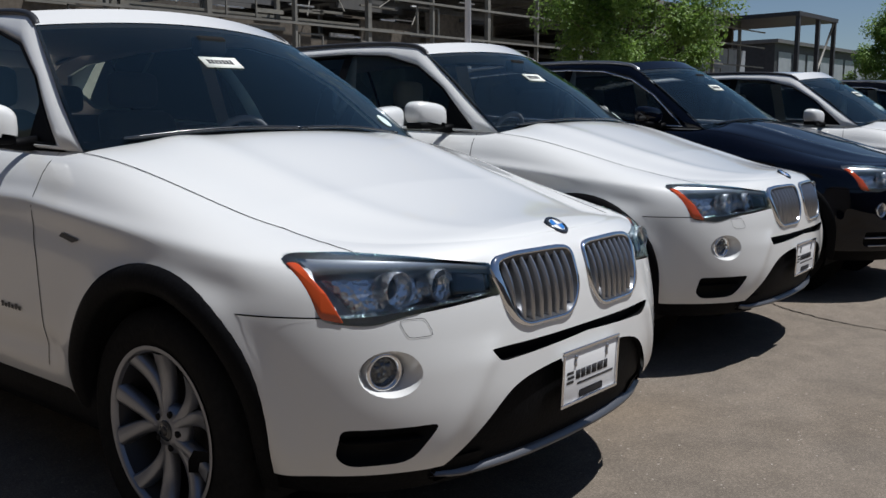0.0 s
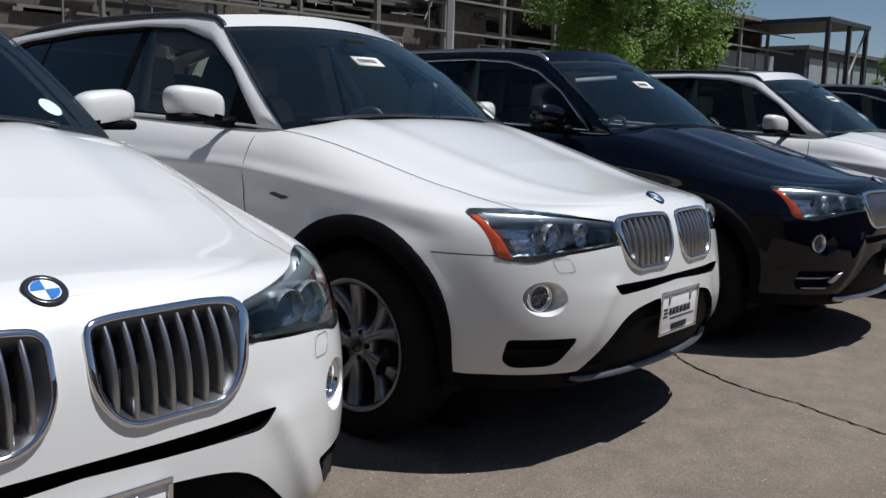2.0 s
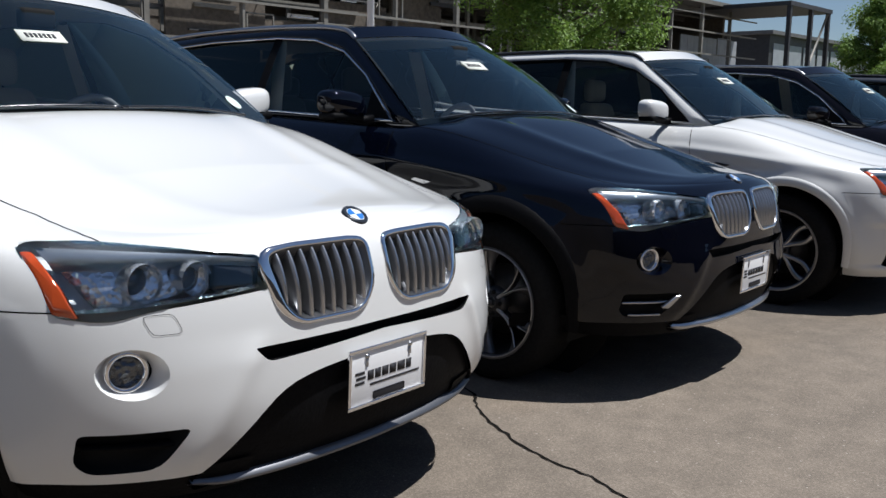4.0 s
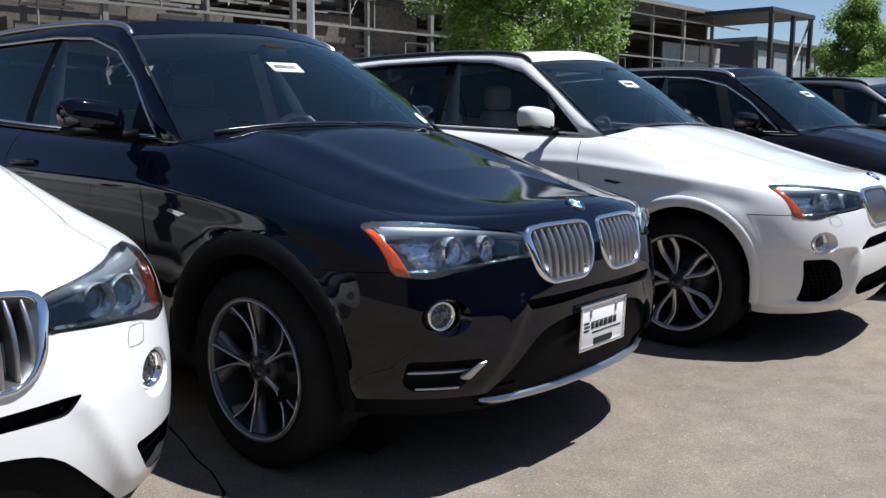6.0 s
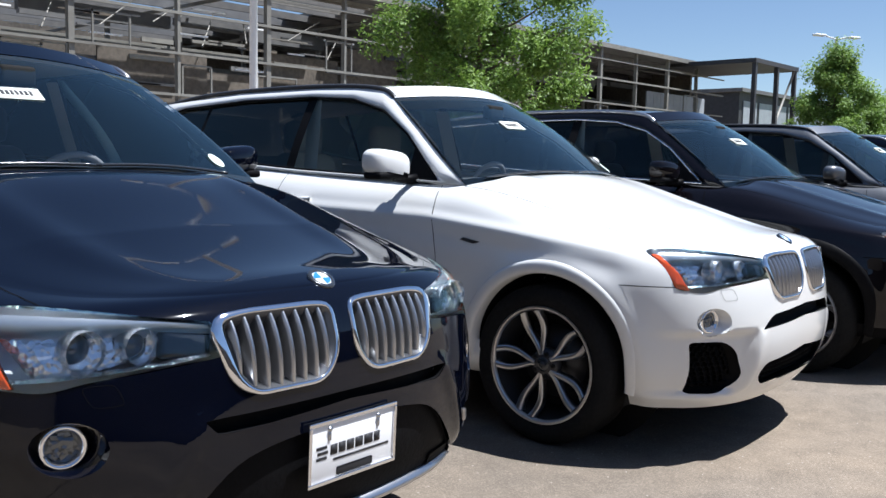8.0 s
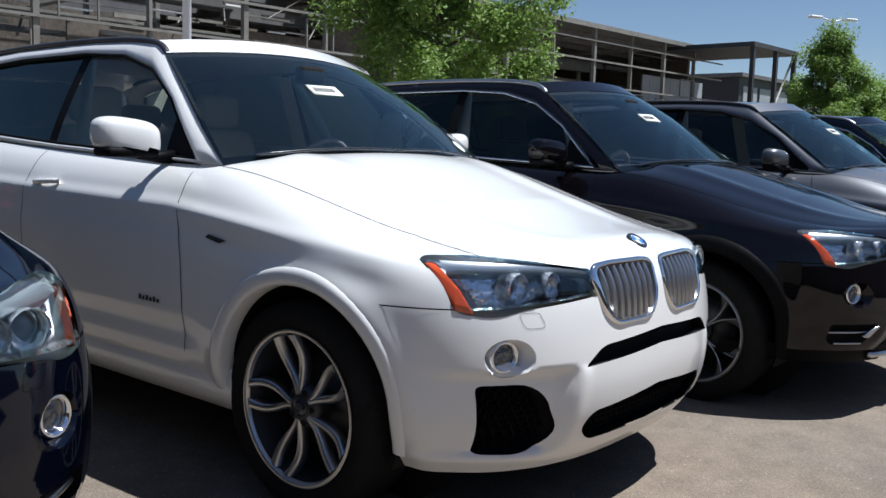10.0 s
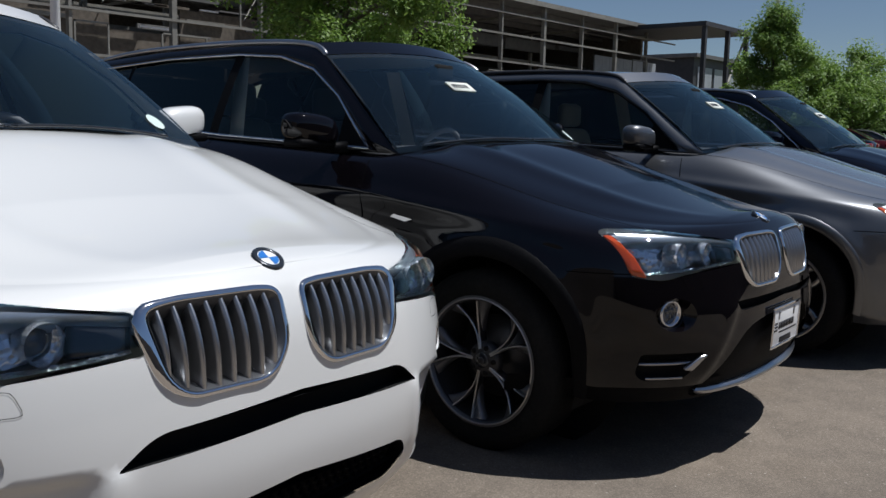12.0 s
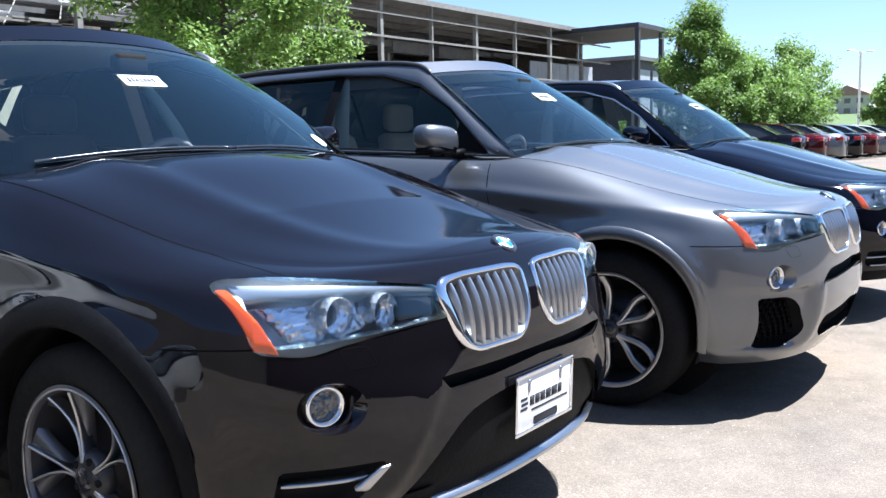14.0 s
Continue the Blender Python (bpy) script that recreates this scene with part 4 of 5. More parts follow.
        tube(bm, [(-.92, -sg * .80, 1.140), (-.94, -sg * .86, 1.138), (-.96, -sg * .93, 1.148)], [.028, .022, .02], 8)
        part("mirror_foot", bm, PLASTIC, mir)
        # tail lamp
        bm = bmesh.new()
        grid(bm, [[(x, -sg * (side_y(x, z) + .004), z) for z in np.linspace(.98, 1.12, 5)] for x in np.linspace(-3.2, -3.05, 4)])
        part("tail_lamp", bm, RED_LENS, car)
    # cabin
    bm = bmesh.new()
    box(bm, -3.6, -.45, -.78, .78, .40, .46)
    part("cabin_floor", bm, DARK, car)
    bm = bmesh.new()
    rows = []
    for f in np.linspace(0, 1, 6):
        rows.append([(-.66 - .62 * f + .13 * (1 - s * s) * (1 - f), s * .74, 1.085 + .045 * math.sin(math.pi * f * .8) + .02 * (1 - s * s) - .35 * max(0, f - .75) * 4 * .25) for s in np.linspace(-1, 1, 15)])
    rows.append([(-1.25, s * .74, .6) for s in np.linspace(-1, 1, 15)])
    grid(bm, rows)
    part("dashboard", bm, BLACK_CLOTH, car)
    bm = bmesh.new()
    m = Matrix.Translation((-1.36, .38, 1.06)) @ Matrix.Rotation(radians(-65), 4, "Y")
    tube(bm, [m @ Vector((.185 * math.cos(a), .185 * math.sin(a), 0)) for a in [2 * math.pi * k / 28 for k in range(28)]], .016, 8, True)
    for a in (0, math.pi, -math.pi / 2):
        tube(bm, [m @ Vector((0, 0, -.02)), m @ Vector((.18 * math.sin(a), .18 * math.cos(a) , 0))], .018, 6)
    part("steering_wheel", bm, GREY_LEATHER, car)
    for sg in (-1, 1):
        bm = bmesh.new()
        grid(bm, [[(-1.80 - .10 * f + dx, sg * (.76 - .17 * f), .80 + .78 * f) for dx in (.06, .02, -.05)] for f in np.linspace(0, 1, 8)])
        part("pillar_trim", bm, BEIGE, car)
    bm = bmesh.new()
    grid(bm, [[(x, s * .57, 1.60 + .03 * (1 - s * s)) for s in np.linspace(-1, 1, 9)] for x in np.linspace(-1.4, -3.4, 8)])
    part("headlining", bm, BEIGE, car)
    for y in (-.38, .38):
        build_seat(car, -1.72, y, leather)
    bm = bmesh.new()
    box(bm, -2.95, -2.45, -.68, .68, .62, .80, .05)
    part("rear_bench", bm, leather, car)
    bm = bmesh.new()
    box(bm, -3.08, -2.92, -.68, .68, .72, 1.25, .05)
    part("rear_backrest", bm, leather, car)
    for y in (-.42, .42):
        bm = bmesh.new()
        box(bm, -3.12, -3.02, y - .13, y + .13, 1.26, 1.42, .04)
        part("rear_headrest", bm, leather, car)
    # wheels
    for sg in (-1, 1):
        for xc in (0.0, -WHEELBASE):
            w = build_wheel(wheel_style)
            w.parent = car
            w.matrix_basis = pose(xc + HUB_X, sg * .802, HUB_Z, 0, (17 * sg + 11 * xc), 0 if sg < 0 else 180)
    return car


def repaint(car, material, leather=None):
    for o in car.children_recursive:
        me = o.data.materials[0] if o.data else None
        slot = o.material_slots[0] if o.data else None
        if me == WHITE:
            slot.link = "OBJECT"
            slot.material = material
        if leather and me in (BLACK_CLOTH, BEIGE) and ("seat" in o.name or "rest" in o.name or "bench" in o.name):
            slot.link = "OBJECT"
            slot.material = leather


mat_lens = mat("lamp_lens", (0.10, 0.11, 0.13), 0.06, 0.3, 1.0)

# ---- ground ----
def asphalt():
    """Worn asphalt: pale stones in brown-grey binder, with wide bleached patches."""
    m = mat("asphalt", rough=0.92)
    n, l = m.node_tree.nodes, m.node_tree.links
    p = n["Principled BSDF"]
    tc = n.new("ShaderNodeTexCoord")

    def noise_tex(scale, detail, lo, hi):
        t = n.new("ShaderNodeTexNoise")
        t.inputs["Scale"].default_value, t.inputs["Detail"].default_value = scale, detail
        l.new(tc.outputs["Object"], t.inputs["Vector"])
        r = n.new("ShaderNodeMapRange")
        r.inputs["From Min"].default_value, r.inputs["From Max"].default_value = 0.3, 0.7
        r.inputs["To Min"].default_value, r.inputs["To Max"].default_value = lo, hi
        l.new(t.outputs["Fac"], r.inputs["Value"])
        return t, r
    stones = n.new("ShaderNodeTexVoronoi")
    stones.inputs["Scale"].default_value = 210
    l.new(tc.outputs["Object"], stones.inputs["Vector"])
    ramp = n.new("ShaderNodeValToRGB")
    e = ramp.color_ramp.elements
    e[0].color, e[1].color = (0.118, 0.0965, 0.0745, 1), (0.216, 0.180, 0.144, 1)
    e[0].position, e[1].position = 0.15, 0.95
    e.new(0.6).color = (0.151, 0.125, 0.098, 1)
    l.new(stones.outputs["Color"], ramp.inputs["Fac"])
    wide_t, wide = noise_tex(0.55, 5, 0.80, 1.2)
    mid_t, mid = noise_tex(7, 6, 0.86, 1.14)
    mul = n.new("ShaderNodeMath")
    mul.operation = "MULTIPLY"
    l.new(wide.outputs[0], mul.inputs[0])
    l.new(mid.outputs[0], mul.inputs[1])
    mix = n.new("ShaderNodeVectorMath")
    mix.operation = "SCALE"
    l.new(ramp.outputs["Color"], mix.inputs[0])
    l.new(mul.outputs[0], mix.inputs["Scale"])
    tan_t, tan = noise_tex(0.35, 4, -0.9, 1.0)
    clampd = n.new("ShaderNodeClamp")
    l.new(tan.outputs[0], clampd.inputs["Value"])
    soft = n.new("ShaderNodeMath")
    soft.operation = "MULTIPLY"
    soft.inputs[1].default_value = 0.55
    l.new(clampd.outputs[0], soft.inputs[0])
    stain = n.new("ShaderNodeMix")
    stain.data_type = "RGBA"
    stain.blend_type = "MULTIPLY"
    stain.inputs[7].default_value = (1.12, 0.98, 0.76, 1)
    l.new(soft.outputs[0], stain.inputs[0])
    l.new(mix.outputs[0], stain.inputs[6])
    chips = n.new("ShaderNodeTexVoronoi")
    chips.inputs["Scale"].default_value = 55
    l.new(tc.outputs["Object"], chips.inputs["Vector"])
    few, small, both_m = n.new("ShaderNodeMath"), n.new("ShaderNodeMath"), n.new("ShaderNodeMath")
    few.operation, few.inputs[1].default_value = "GREATER_THAN", 0.86
    small.operation, small.inputs[1].default_value = "LESS_THAN", 0.24
    both_m.operation = "MULTIPLY"
    l.new(chips.outputs["Color"], few.inputs[0])
    l.new(chips.outputs["Distance"], small.inputs[0])
    l.new(few.outputs[0], both_m.inputs[0])
    l.new(small.outputs[0], both_m.inputs[1])
    pale = n.new("ShaderNodeMix")
    pale.data_type = "RGBA"
    pale.inputs[7].default_value = (0.31, 0.275, 0.235, 1)
    l.new(both_m.outputs[0], pale.inputs[0])
    l.new(stain.outputs[2], pale.inputs[6])
    l.new(pale.outputs[2], p.inputs["Base Color"])
    bp = n.new("ShaderNodeBump")
    bp.inputs["Strength"].default_value, bp.inputs["Distance"].default_value = 0.35, 0.004
    l.new(stones.outputs["Distance"], bp.inputs["Height"])
    l.new(bp.outputs["Normal"], p.inputs["Normal"])
    return m


ASPHALT = asphalt()


def ground_z(x, y):
    f = min(max((x - 19) / 20, 0), 1)
    d = min(max((4.4 - x) / 2.0, 0), 1)
    e = min(max((x - 10.7) / 1.3, 0), 1)
    return -0.031 - 0.014 * e * e * (3 - 2 * e) + 0.28 * f * f * (3 - 2 * f) - 0.032 * d * d * (3 - 2 * d)


bm = bmesh.new()
xs = [-400, -100, -40, -15, -5, 0, 2.4, 2.6, 2.8, 3.0, 3.2, 3.4, 3.6, 3.8, 4.0, 4.2, 4.4, 7, 10, 10.7, 10.9, 11.1, 11.35, 11.6, 11.8, 12.0, 15, 19, 22, 25, 28, 31, 34, 37, 40, 60, 100, 400]
ys = [-400, -100, -40, -15, -5, 0, 5, 10, 20, 40, 100, 400]
grid(bm, [[(x, y, ground_z(x, y)) for y in ys] for x in xs])
bmesh.ops.recalc_face_normals(bm, faces=bm.faces)
ground = tagged(part("ground", bm, ASPHALT), "sun-bleached grey-brown asphalt car park", "ground", kind="structure")

# ---- plain unseen walls behind the walk, added to block low sky light ----
SHADE_WALL = vary(mat("added_wall_brown", rough=0.9), 3, (0.12, 0.105, 0.09), (0.19, 0.165, 0.145), 0.3)
for nm, wx0, wx1, wy0, wy1 in (("wall_south", -6.5, 60, -13.4, -13), ("wall_west", -6.9, -6.5, -13.4, 20)):
    bm = bmesh.new()
    box(bm, wx0, wx1, wy0, wy1, -.2, 4.6 if nm == "wall_south" else 6.4)
    tagged(part(nm, bm, SHADE_WALL, None, flat=True), "plain brown unseen wall, added to dim the sky light on the cars", "wall", kind="structure")

# ---- the row of parked cars ----
CARS = [
    ("x", 2.172, 2.277, -86.43, WHITE, BLACK_CLOTH, "white"), ("x", 4.637, 2.613, -84.59, WHITE, BEIGE, "white"),
    ("d", 7.014, 2.613, -86.6, BLUE, BLACK_CLOTH, "dark blue"), ("m", 9.638, 2.407, -86.32, WHITE, BEIGE, "white sport-trim"),
    ("d", 12.006, 2.170, -87.9, BLACK, BLACK_CLOTH, "black"), ("m", 14.466, 1.930, -86.78, GREY, BEIGE, "grey metallic sport-trim"),
    ("d", 16.90, 2.02, -87.0, BLUE, BLACK_CLOTH, "dark blue")]
PROTO = {"x": build_car(False, "v", False, BEIGE), "d": build_car(False, "y", True, BEIGE), "m": build_car(True, "sport", False, BEIGE)}
used = set()
for kind, x, y, turn, lac, leather, word in CARS:
    m = pose(x, y, ground_z(x, y) + .031, 0, 0, turn)
    if kind in used:
        car = copy_thing(PROTO[kind], m)
    else:
        car = PROTO[kind]
        used.add(kind)
        car.matrix_basis = m
    car.name = "suv"
    tagged(car, word + " parked off-road estate car with chrome twin grille", "car", "row of parked cars")
    repaint(car, lac, leather)


# ---- plates and stickers ----
FIT = {}


def build_plate():
    """A dealer's cover plate in a bright frame, drawn as bars."""
    ob = new("number_plate")
    bm = bmesh.new()
    box(bm, -.006, 0, -.155, .155, 0, .158, .002)
    part("plate", bm, PLATE_WHITE, ob)
    bm = bmesh.new()
    for y0, y1, z0, z1 in ((-.162, .162, -.007, .004), (-.162, .162, .152, .163), (-.162, -.152, .004, .152), (.152, .162, .004, .152)):
        box(bm, -.004, .005, y0, y1, z0, z1, .002)
    part("plate_frame", bm, CHROME, ob)
    for y in (-.09, .09):
        bm = bmesh.new()
        lathe(bm, [(0, -.006), (.006, -.005), (.008, 0)], 8)
        bmesh.ops.transform(bm, verts=bm.verts, matrix=Matrix.Translation((0, y, .137)) @ Matrix.Rotation(radians(90), 4, "Z"))
        box(bm, 0, .003, y - .004, y + .004, .108, .134)
        part("plate_screw", bm, SATIN, ob)
    x = -.085
    for w in (.024, .024, .026, .028, .032, .022):
        bm = bmesh.new()
        box(bm, 0, .0012, x, x + w, .067, .094)
        part("lettering_bar", bm, INK, ob)
        x += w + .0055
    bm = bmesh.new()
    box(bm, 0, .0012, -.075, .135, .050, .056)
    part("lettering_bar", bm, ALLOY_DARK, ob)
    for k in range(3):
        bm = bmesh.new()
        box(bm, 0, .0012, -.135 + .004 * (k % 2), -.098 + .004 * (k % 2), .060 + .014 * k, .068 + .014 * k, .001)
        part("emblem_stripe", bm, INK, ob)
    bm = bmesh.new()
    box(bm, .0, .0015, -.062, .07, .008, .030, .003)
    part("lettering_bar", bm, INK, ob)
    return ob


def build_sticker():
    ob = new("windscreen_sticker")
    bm = bmesh.new()
    box(bm, -.001, 0, -.085, .085, -.012, .066)
    part("paper", bm, PAPER, ob)
    for k in range(7):
        bm = bmesh.new()
        box(bm, 0, .001, -.06 + .017 * k, -.048 + .017 * k, .014, .046)
        part("figure_bar", bm, INK, ob)
    return ob


plate0, sticker0 = build_plate(), build_sticker()
first = True
for kind, x, y, turn, lac, leather, word in CARS:
    m = pose(x, y, ground_z(x, y) + .031, 0, 0, turn)
    if kind != "m":
        p = m @ pose(.799, 0, .398, 0, 2, 0)
        plate = plate0 if first else copy_thing(plate0, p)
        plate.matrix_basis = p
        plate.name = "number_plate"
        tagged(plate, "white cover plate with dark lettering bars in a chrome frame", "number plate", "front plates")
    s0 = -.125
    a, b, c = screen_pt(s0, .475, .004), screen_pt(s0, .51, .004), screen_pt(s0 + .02, .475, .004)
    ey, ez = (c - a).normalized(), (b - a).normalized()
    ex = ey.cross(ez).normalized()
    ez = ex.cross(ey)
    mm = Matrix(((ex.x, ey.x, ez.x, a.x), (ex.y, ey.y, ez.y, a.y), (ex.z, ey.z, ez.z, a.z), (0, 0, 0, 1)))
    st = sticker0 if first else copy_thing(sticker0, m @ mm)
    st.matrix_basis = m @ mm
    st.name = "windscreen_sticker"
    tagged(st, "pale paper stock sticker with dark figures on windscreen", "sticker", "windscreen stickers")
    if word != "grey metallic sport-trim":
        bm = bmesh.new()
        cs = [screen_pt(.80 + .045 * math.cos(a), .13 + .045 * math.sin(a), .004) for a in np.linspace(0, 2 * math.pi, 17)[:-1]]
        bm.faces.new([bm.verts.new(m @ q) for q in cs])
        lab = part("corner_label", bm, TEAL_PAPER)
        tagged(lab, "small round pale label in windscreen corner", "sticker", "windscreen corner labels")
    first = False

# ---- crack and stains in the asphalt ----
CRACK_FILL = matt(mat("crack_fill", (0.012, 0.011, 0.010), 0.95), 0.0)


def crack(keys, width, name="ground_crack"):
    rng = random.Random(len(keys) + int(width * 1000))
    pts = [p + np.array((.05, .05)) for p in spline(keys, 60)]
    bm = bmesh.new()
    rows = []
    for i, p in enumerate(pts):
        q = pts[min(i + 1, 59)] - pts[max(i - 1, 0)]
        n = Vector((-q[1], q[0], 0)).normalized()
        c = Vector((p[0], p[1], ground_z(p[0], p[1]) + .004)) + n * rng.uniform(-.009, .009)
        w = width * rng.uniform(.35, 1.2)
        rows.append([c - n * w, c + n * w])
    grid(bm, rows)
    tagged(part(name, bm, CRACK_FILL, None, flat=True), "dark jagged crack running across the asphalt", "ground crack", kind="structure")


crack([(6.1, 3.4), (5.87, 2.55), (5.70, 2.33), (5.57, 2.07), (5.48, 1.83), (5.46, 1.62), (5.39, 1.38), (5.33, 1.16), (5.27, 1.0), (5.1, .4), (5.0, -1.5)], .006)

# ---- trees ----
BARK = vary(mat("bark", rough=0.9), 25, (0.07, 0.05, 0.035), (0.16, 0.12, 0.09), 0.8)


def leaf_material(name, a, b):
    m = mat(name, a, 0.55)
    n, l = m.node_tree.nodes, m.node_tree.links
    p = n["Principled BSDF"]
    g = n.new("ShaderNodeNewGeometry")
    r = n.new("ShaderNodeValToRGB")
    r.color_ramp.elements[0].color, r.color_ramp.elements[1].color = (*a, 1), (*b, 1)
    l.new(g.outputs["Random Per Island"], r.inputs["Fac"])
    l.new(r.outputs["Color"], p.inputs["Base Color"])
    tl = n.new("ShaderNodeBsdfTranslucent")
    l.new(r.outputs["Color"], tl.inputs["Color"])
    mx = n.new("ShaderNodeMixShader")
    mx.inputs[0].default_value = 0.4
    l.new(p.outputs[0], mx.inputs[1])
    l.new(tl.outputs[0], mx.inputs[2])
    l.new(mx.outputs[0], n["Material Output"].inputs["Surface"])
    return m


LEAF = leaf_material("leaf_green", (0.095, 0.18, 0.026), (0.25, 0.37, 0.075))


def build_tree(x, y, height, spread, low, seed, leaves, size, cone, label):
    rng = random.Random(seed)
    base = ground_z(x, y)
    tree = new("tree")
    tree.matrix_basis = pose(x, y, base)
    bm = bmesh.new()
    tube(bm, spline([(0, 0, -.05), (.03, .02, low), (-.05, .04, height * .55), (.02, 0, height * .9)], 12), [.10 - .08 * k / 11 for k in range(12)], 9)
    trunk = part("trunk", bm, BARK, tree)
    tips = []
    for k in range(26):
        f = (k + rng.random()) / 26
        z0 = low * .8 + (height * .88 - low * .8) * f
        shape = math.sin(math.pi * (.16 + .78 * f)) if not cone else (1.0 - f) ** .75 * (.55 + .45 * min(1, f * 5)) + .10
        reach = spread * shape * rng.uniform(.7, 1.08)
        a = k * 2.4 + rng.uniform(-.5, .5)
        end = Vector((math.cos(a) * reach, math.sin(a) * reach, z0 + reach * rng.uniform(.15, .55)))
        mid = Vector((end.x * .5, end.y * .5, z0 + reach * .12))
        bm = bmesh.new()
        tube(bm, spline([(0, 0, z0 - .1), tuple(mid), tuple(end)], 6), [.035, .03, .024, .018, .012, .006], 5)
        part("limb", bm, BARK, tree)
        tips.append((Vector((rng.gauss(0, spread * .18), rng.gauss(0, spread * .18), z0 + .3)), 1.5))
        for _ in range(6):
            t = rng.uniform(.2, 1.05)
            c = Vector((0, 0, z0)).lerp(end, t) if rng.random() < .4 else mid.lerp(end, t)
            tips.append((c + Vector([rng.gauss(0, spread * .07) for _ in range(3)]), rng.uniform(.5, 1.1)))
    verts, faces = [], []
    rad = spread * .21
    while len(faces) < leaves:
        c, r = tips[rng.randrange(len(tips))]
        d = Vector([rng.gauss(0, 1) for _ in range(3)])
        d.normalize()
        p = c + d * rad * r * rng.random() ** .5 - Vector((0, 0, .1 * rng.random()))
        n = (d * .5 + Vector((rng.gauss(0, .6), rng.gauss(0, .6), .7))).normalized()
        u = n.orthogonal().normalized()
        u = Matrix.Rotation(rng.uniform(0, 6.28), 3, n) @ u
        v = n.cross(u)
        s = size * rng.uniform(.6, 1.25)
        i = len(verts)
        verts += [p - u * s, p + v * s * .42 + n * s * .1, p + u * s, p - v * s * .42 + n * s * .1]
        faces.append((i, i + 1, i + 2, i + 3))
    me = bpy.data.meshes.new("crown")
    me.from_pydata([tuple(v) for v in verts], [], faces)
    me.materials.append(LEAF)
    crown = new("crown", me)
    crown.parent = tree
    tagged(crown, kind="stuff")
    return tagged(tree, label, "tree", "trees by the car park")


build_tree(19.9, 12.3, 6.4, 2.45, 2.0, 3, 62000, .052, False, "broad bright green leafy tree behind the parked cars")
build_tree(41.9, 12.9, 6.2, 2.2, 1.4, 5, 38000, .07, True, "slender conical green tree by the lamp post")
build_tree(44.6, 12.2, 4.3, 2.0, 1.0, 8, 18000, .075, False, "low spreading green tree beside the conical one")
build_tree(53.5, 12.9, 5.6, 2.5, 1.5, 11, 10000, .085, False, "open-crowned green tree at the far row")
build_tree(47.5, 11.6, 3.6, 1.8, 0.8, 14, 13000, .08, False, "bushy young green tree at the far row")
build_tree(64.0, 10.6, 4.6, 2.2, 0.8, 17, 7000, .14, False, "dark rounded tree beyond the far row")

build_tree(54.2, 25.6, 2.7, 1.6, 0.5, 21, 6000, .10, False, "low green shrub in front of the steel canopy")
build_tree(57.5, 25.0, 2.3, 1.5, 0.4, 23, 5000, .10, False, "low green shrub in front of the steel canopy")

# ---- lamp posts ----
POLE = vary(mat("white_pole_paint", rough=0.45), 8, (0.80, 0.80, 0.80), (0.88, 0.88, 0.87))


def build_lamp_post(x, y, height, r):
    ob = new("street_lamp")
    z = ground_z(x, y)
    ob.matrix_basis = pose(x, y, z)
    bm = bmesh.new()
    tube(bm, [(0, 0, -.02), (0, 0, .8), (0, 0, height)], [r * 1.1, r, r * .8], 14)
    part("pole", bm, POLE, ob)
    bm = bmesh.new()
    tube(bm, [(0, 0, -.02), (0, 0, .55)], [.28, .28], 18)
    part("footing", bm, POLE, ob)
    for sg in (-1, 1):
        bm = bmesh.new()
        tube(bm, [(0, 0, height - .1), (sg * .45, -sg * .25, height)], .035, 8)
        part("arm", bm, POLE, ob)
        bm = bmesh.new()
        vs = box(bm, -.27, .27, -.13, .13, -.05, .04, .03)
        bmesh.ops.transform(bm, verts=bm.verts, matrix=pose(sg * .78, -sg * .43, height + .03, 0, 0, -29))
        part("lamp_head", bm, POLE, ob)
    return tagged(ob, "white twin-headed parking lamp post on a round footing", "lamp post", "car park lamps")


build_lamp_post(14.92, 13.27, 8.0, .075)
build_lamp_post(45.07, 14.11, 6.65, .075)
build_lamp_post(76.0, 15.4, 6.6, .09)

# ---- the unfinished building ----
STEEL = vary(mat("primed_steel", rough=0.6), 3, (0.16, 0.15, 0.13), (0.25, 0.24, 0.21), 0.1)
DARK_STEEL = vary(mat("dark_steel", rough=0.6), 3, (0.025, 0.025, 0.028), (0.05, 0.05, 0.052), 0.1)
DECK = vary(mat("roof_deck", rough=0.7), 2, (0.10, 0.10, 0.10), (0.17, 0.165, 0.16), 0.1)
BACKING = vary(mat("brown_sheathing", rough=0.85), 5, (0.058, 0.049, 0.038), (0.155, 0.13, 0.103), 0.4)
PANEL = vary(mat("grey_panel", rough=0.6), 1.5, (0.26, 0.28, 0.30), (0.36, 0.38, 0.40), 0.1)
SLAB = vary(mat("concrete_floor", rough=0.85), 1.5, (0.20, 0.19, 0.17), (0.30, 0.29, 0.27), 0.2)
FY, X0, X1, TOP = 32.0, -14.0, 71.7, 8.9
building = new("building_under_construction")


def bar(name, x0, x1, y0, y1, z0, z1, material, owner=building):
    bm = bmesh.new()
    box(bm, x0, x1, y0, y1, z0, z1)
    return part(name, bm, material, owner, flat=True)


bar("floor_slab", X0, X1, FY - .2, FY + 22, .02, .30, SLAB)
bar("roof_deck", 36.0, X1 + .2, FY - .35, FY + 22, TOP - .10, TOP + .06, DECK)
for i in range(5):
    bar("roof_deck", X0 - .3, 35.9, FY - .3 + 4.4 * i, FY + 1.1 + 4.4 * i, TOP - .10, TOP + .06, DECK)
for i in range(22):
    bm = bmesh.new()
    hx = X0 + 2.3 * i
    tube(bm, [(hx, FY + 2.5, 6.0 + .4 * (i % 3)), (hx + 1.9, FY + 2.5 + (i % 4), 7.9)], .03, 5)
    part("brace_rod", bm, STEEL, building)
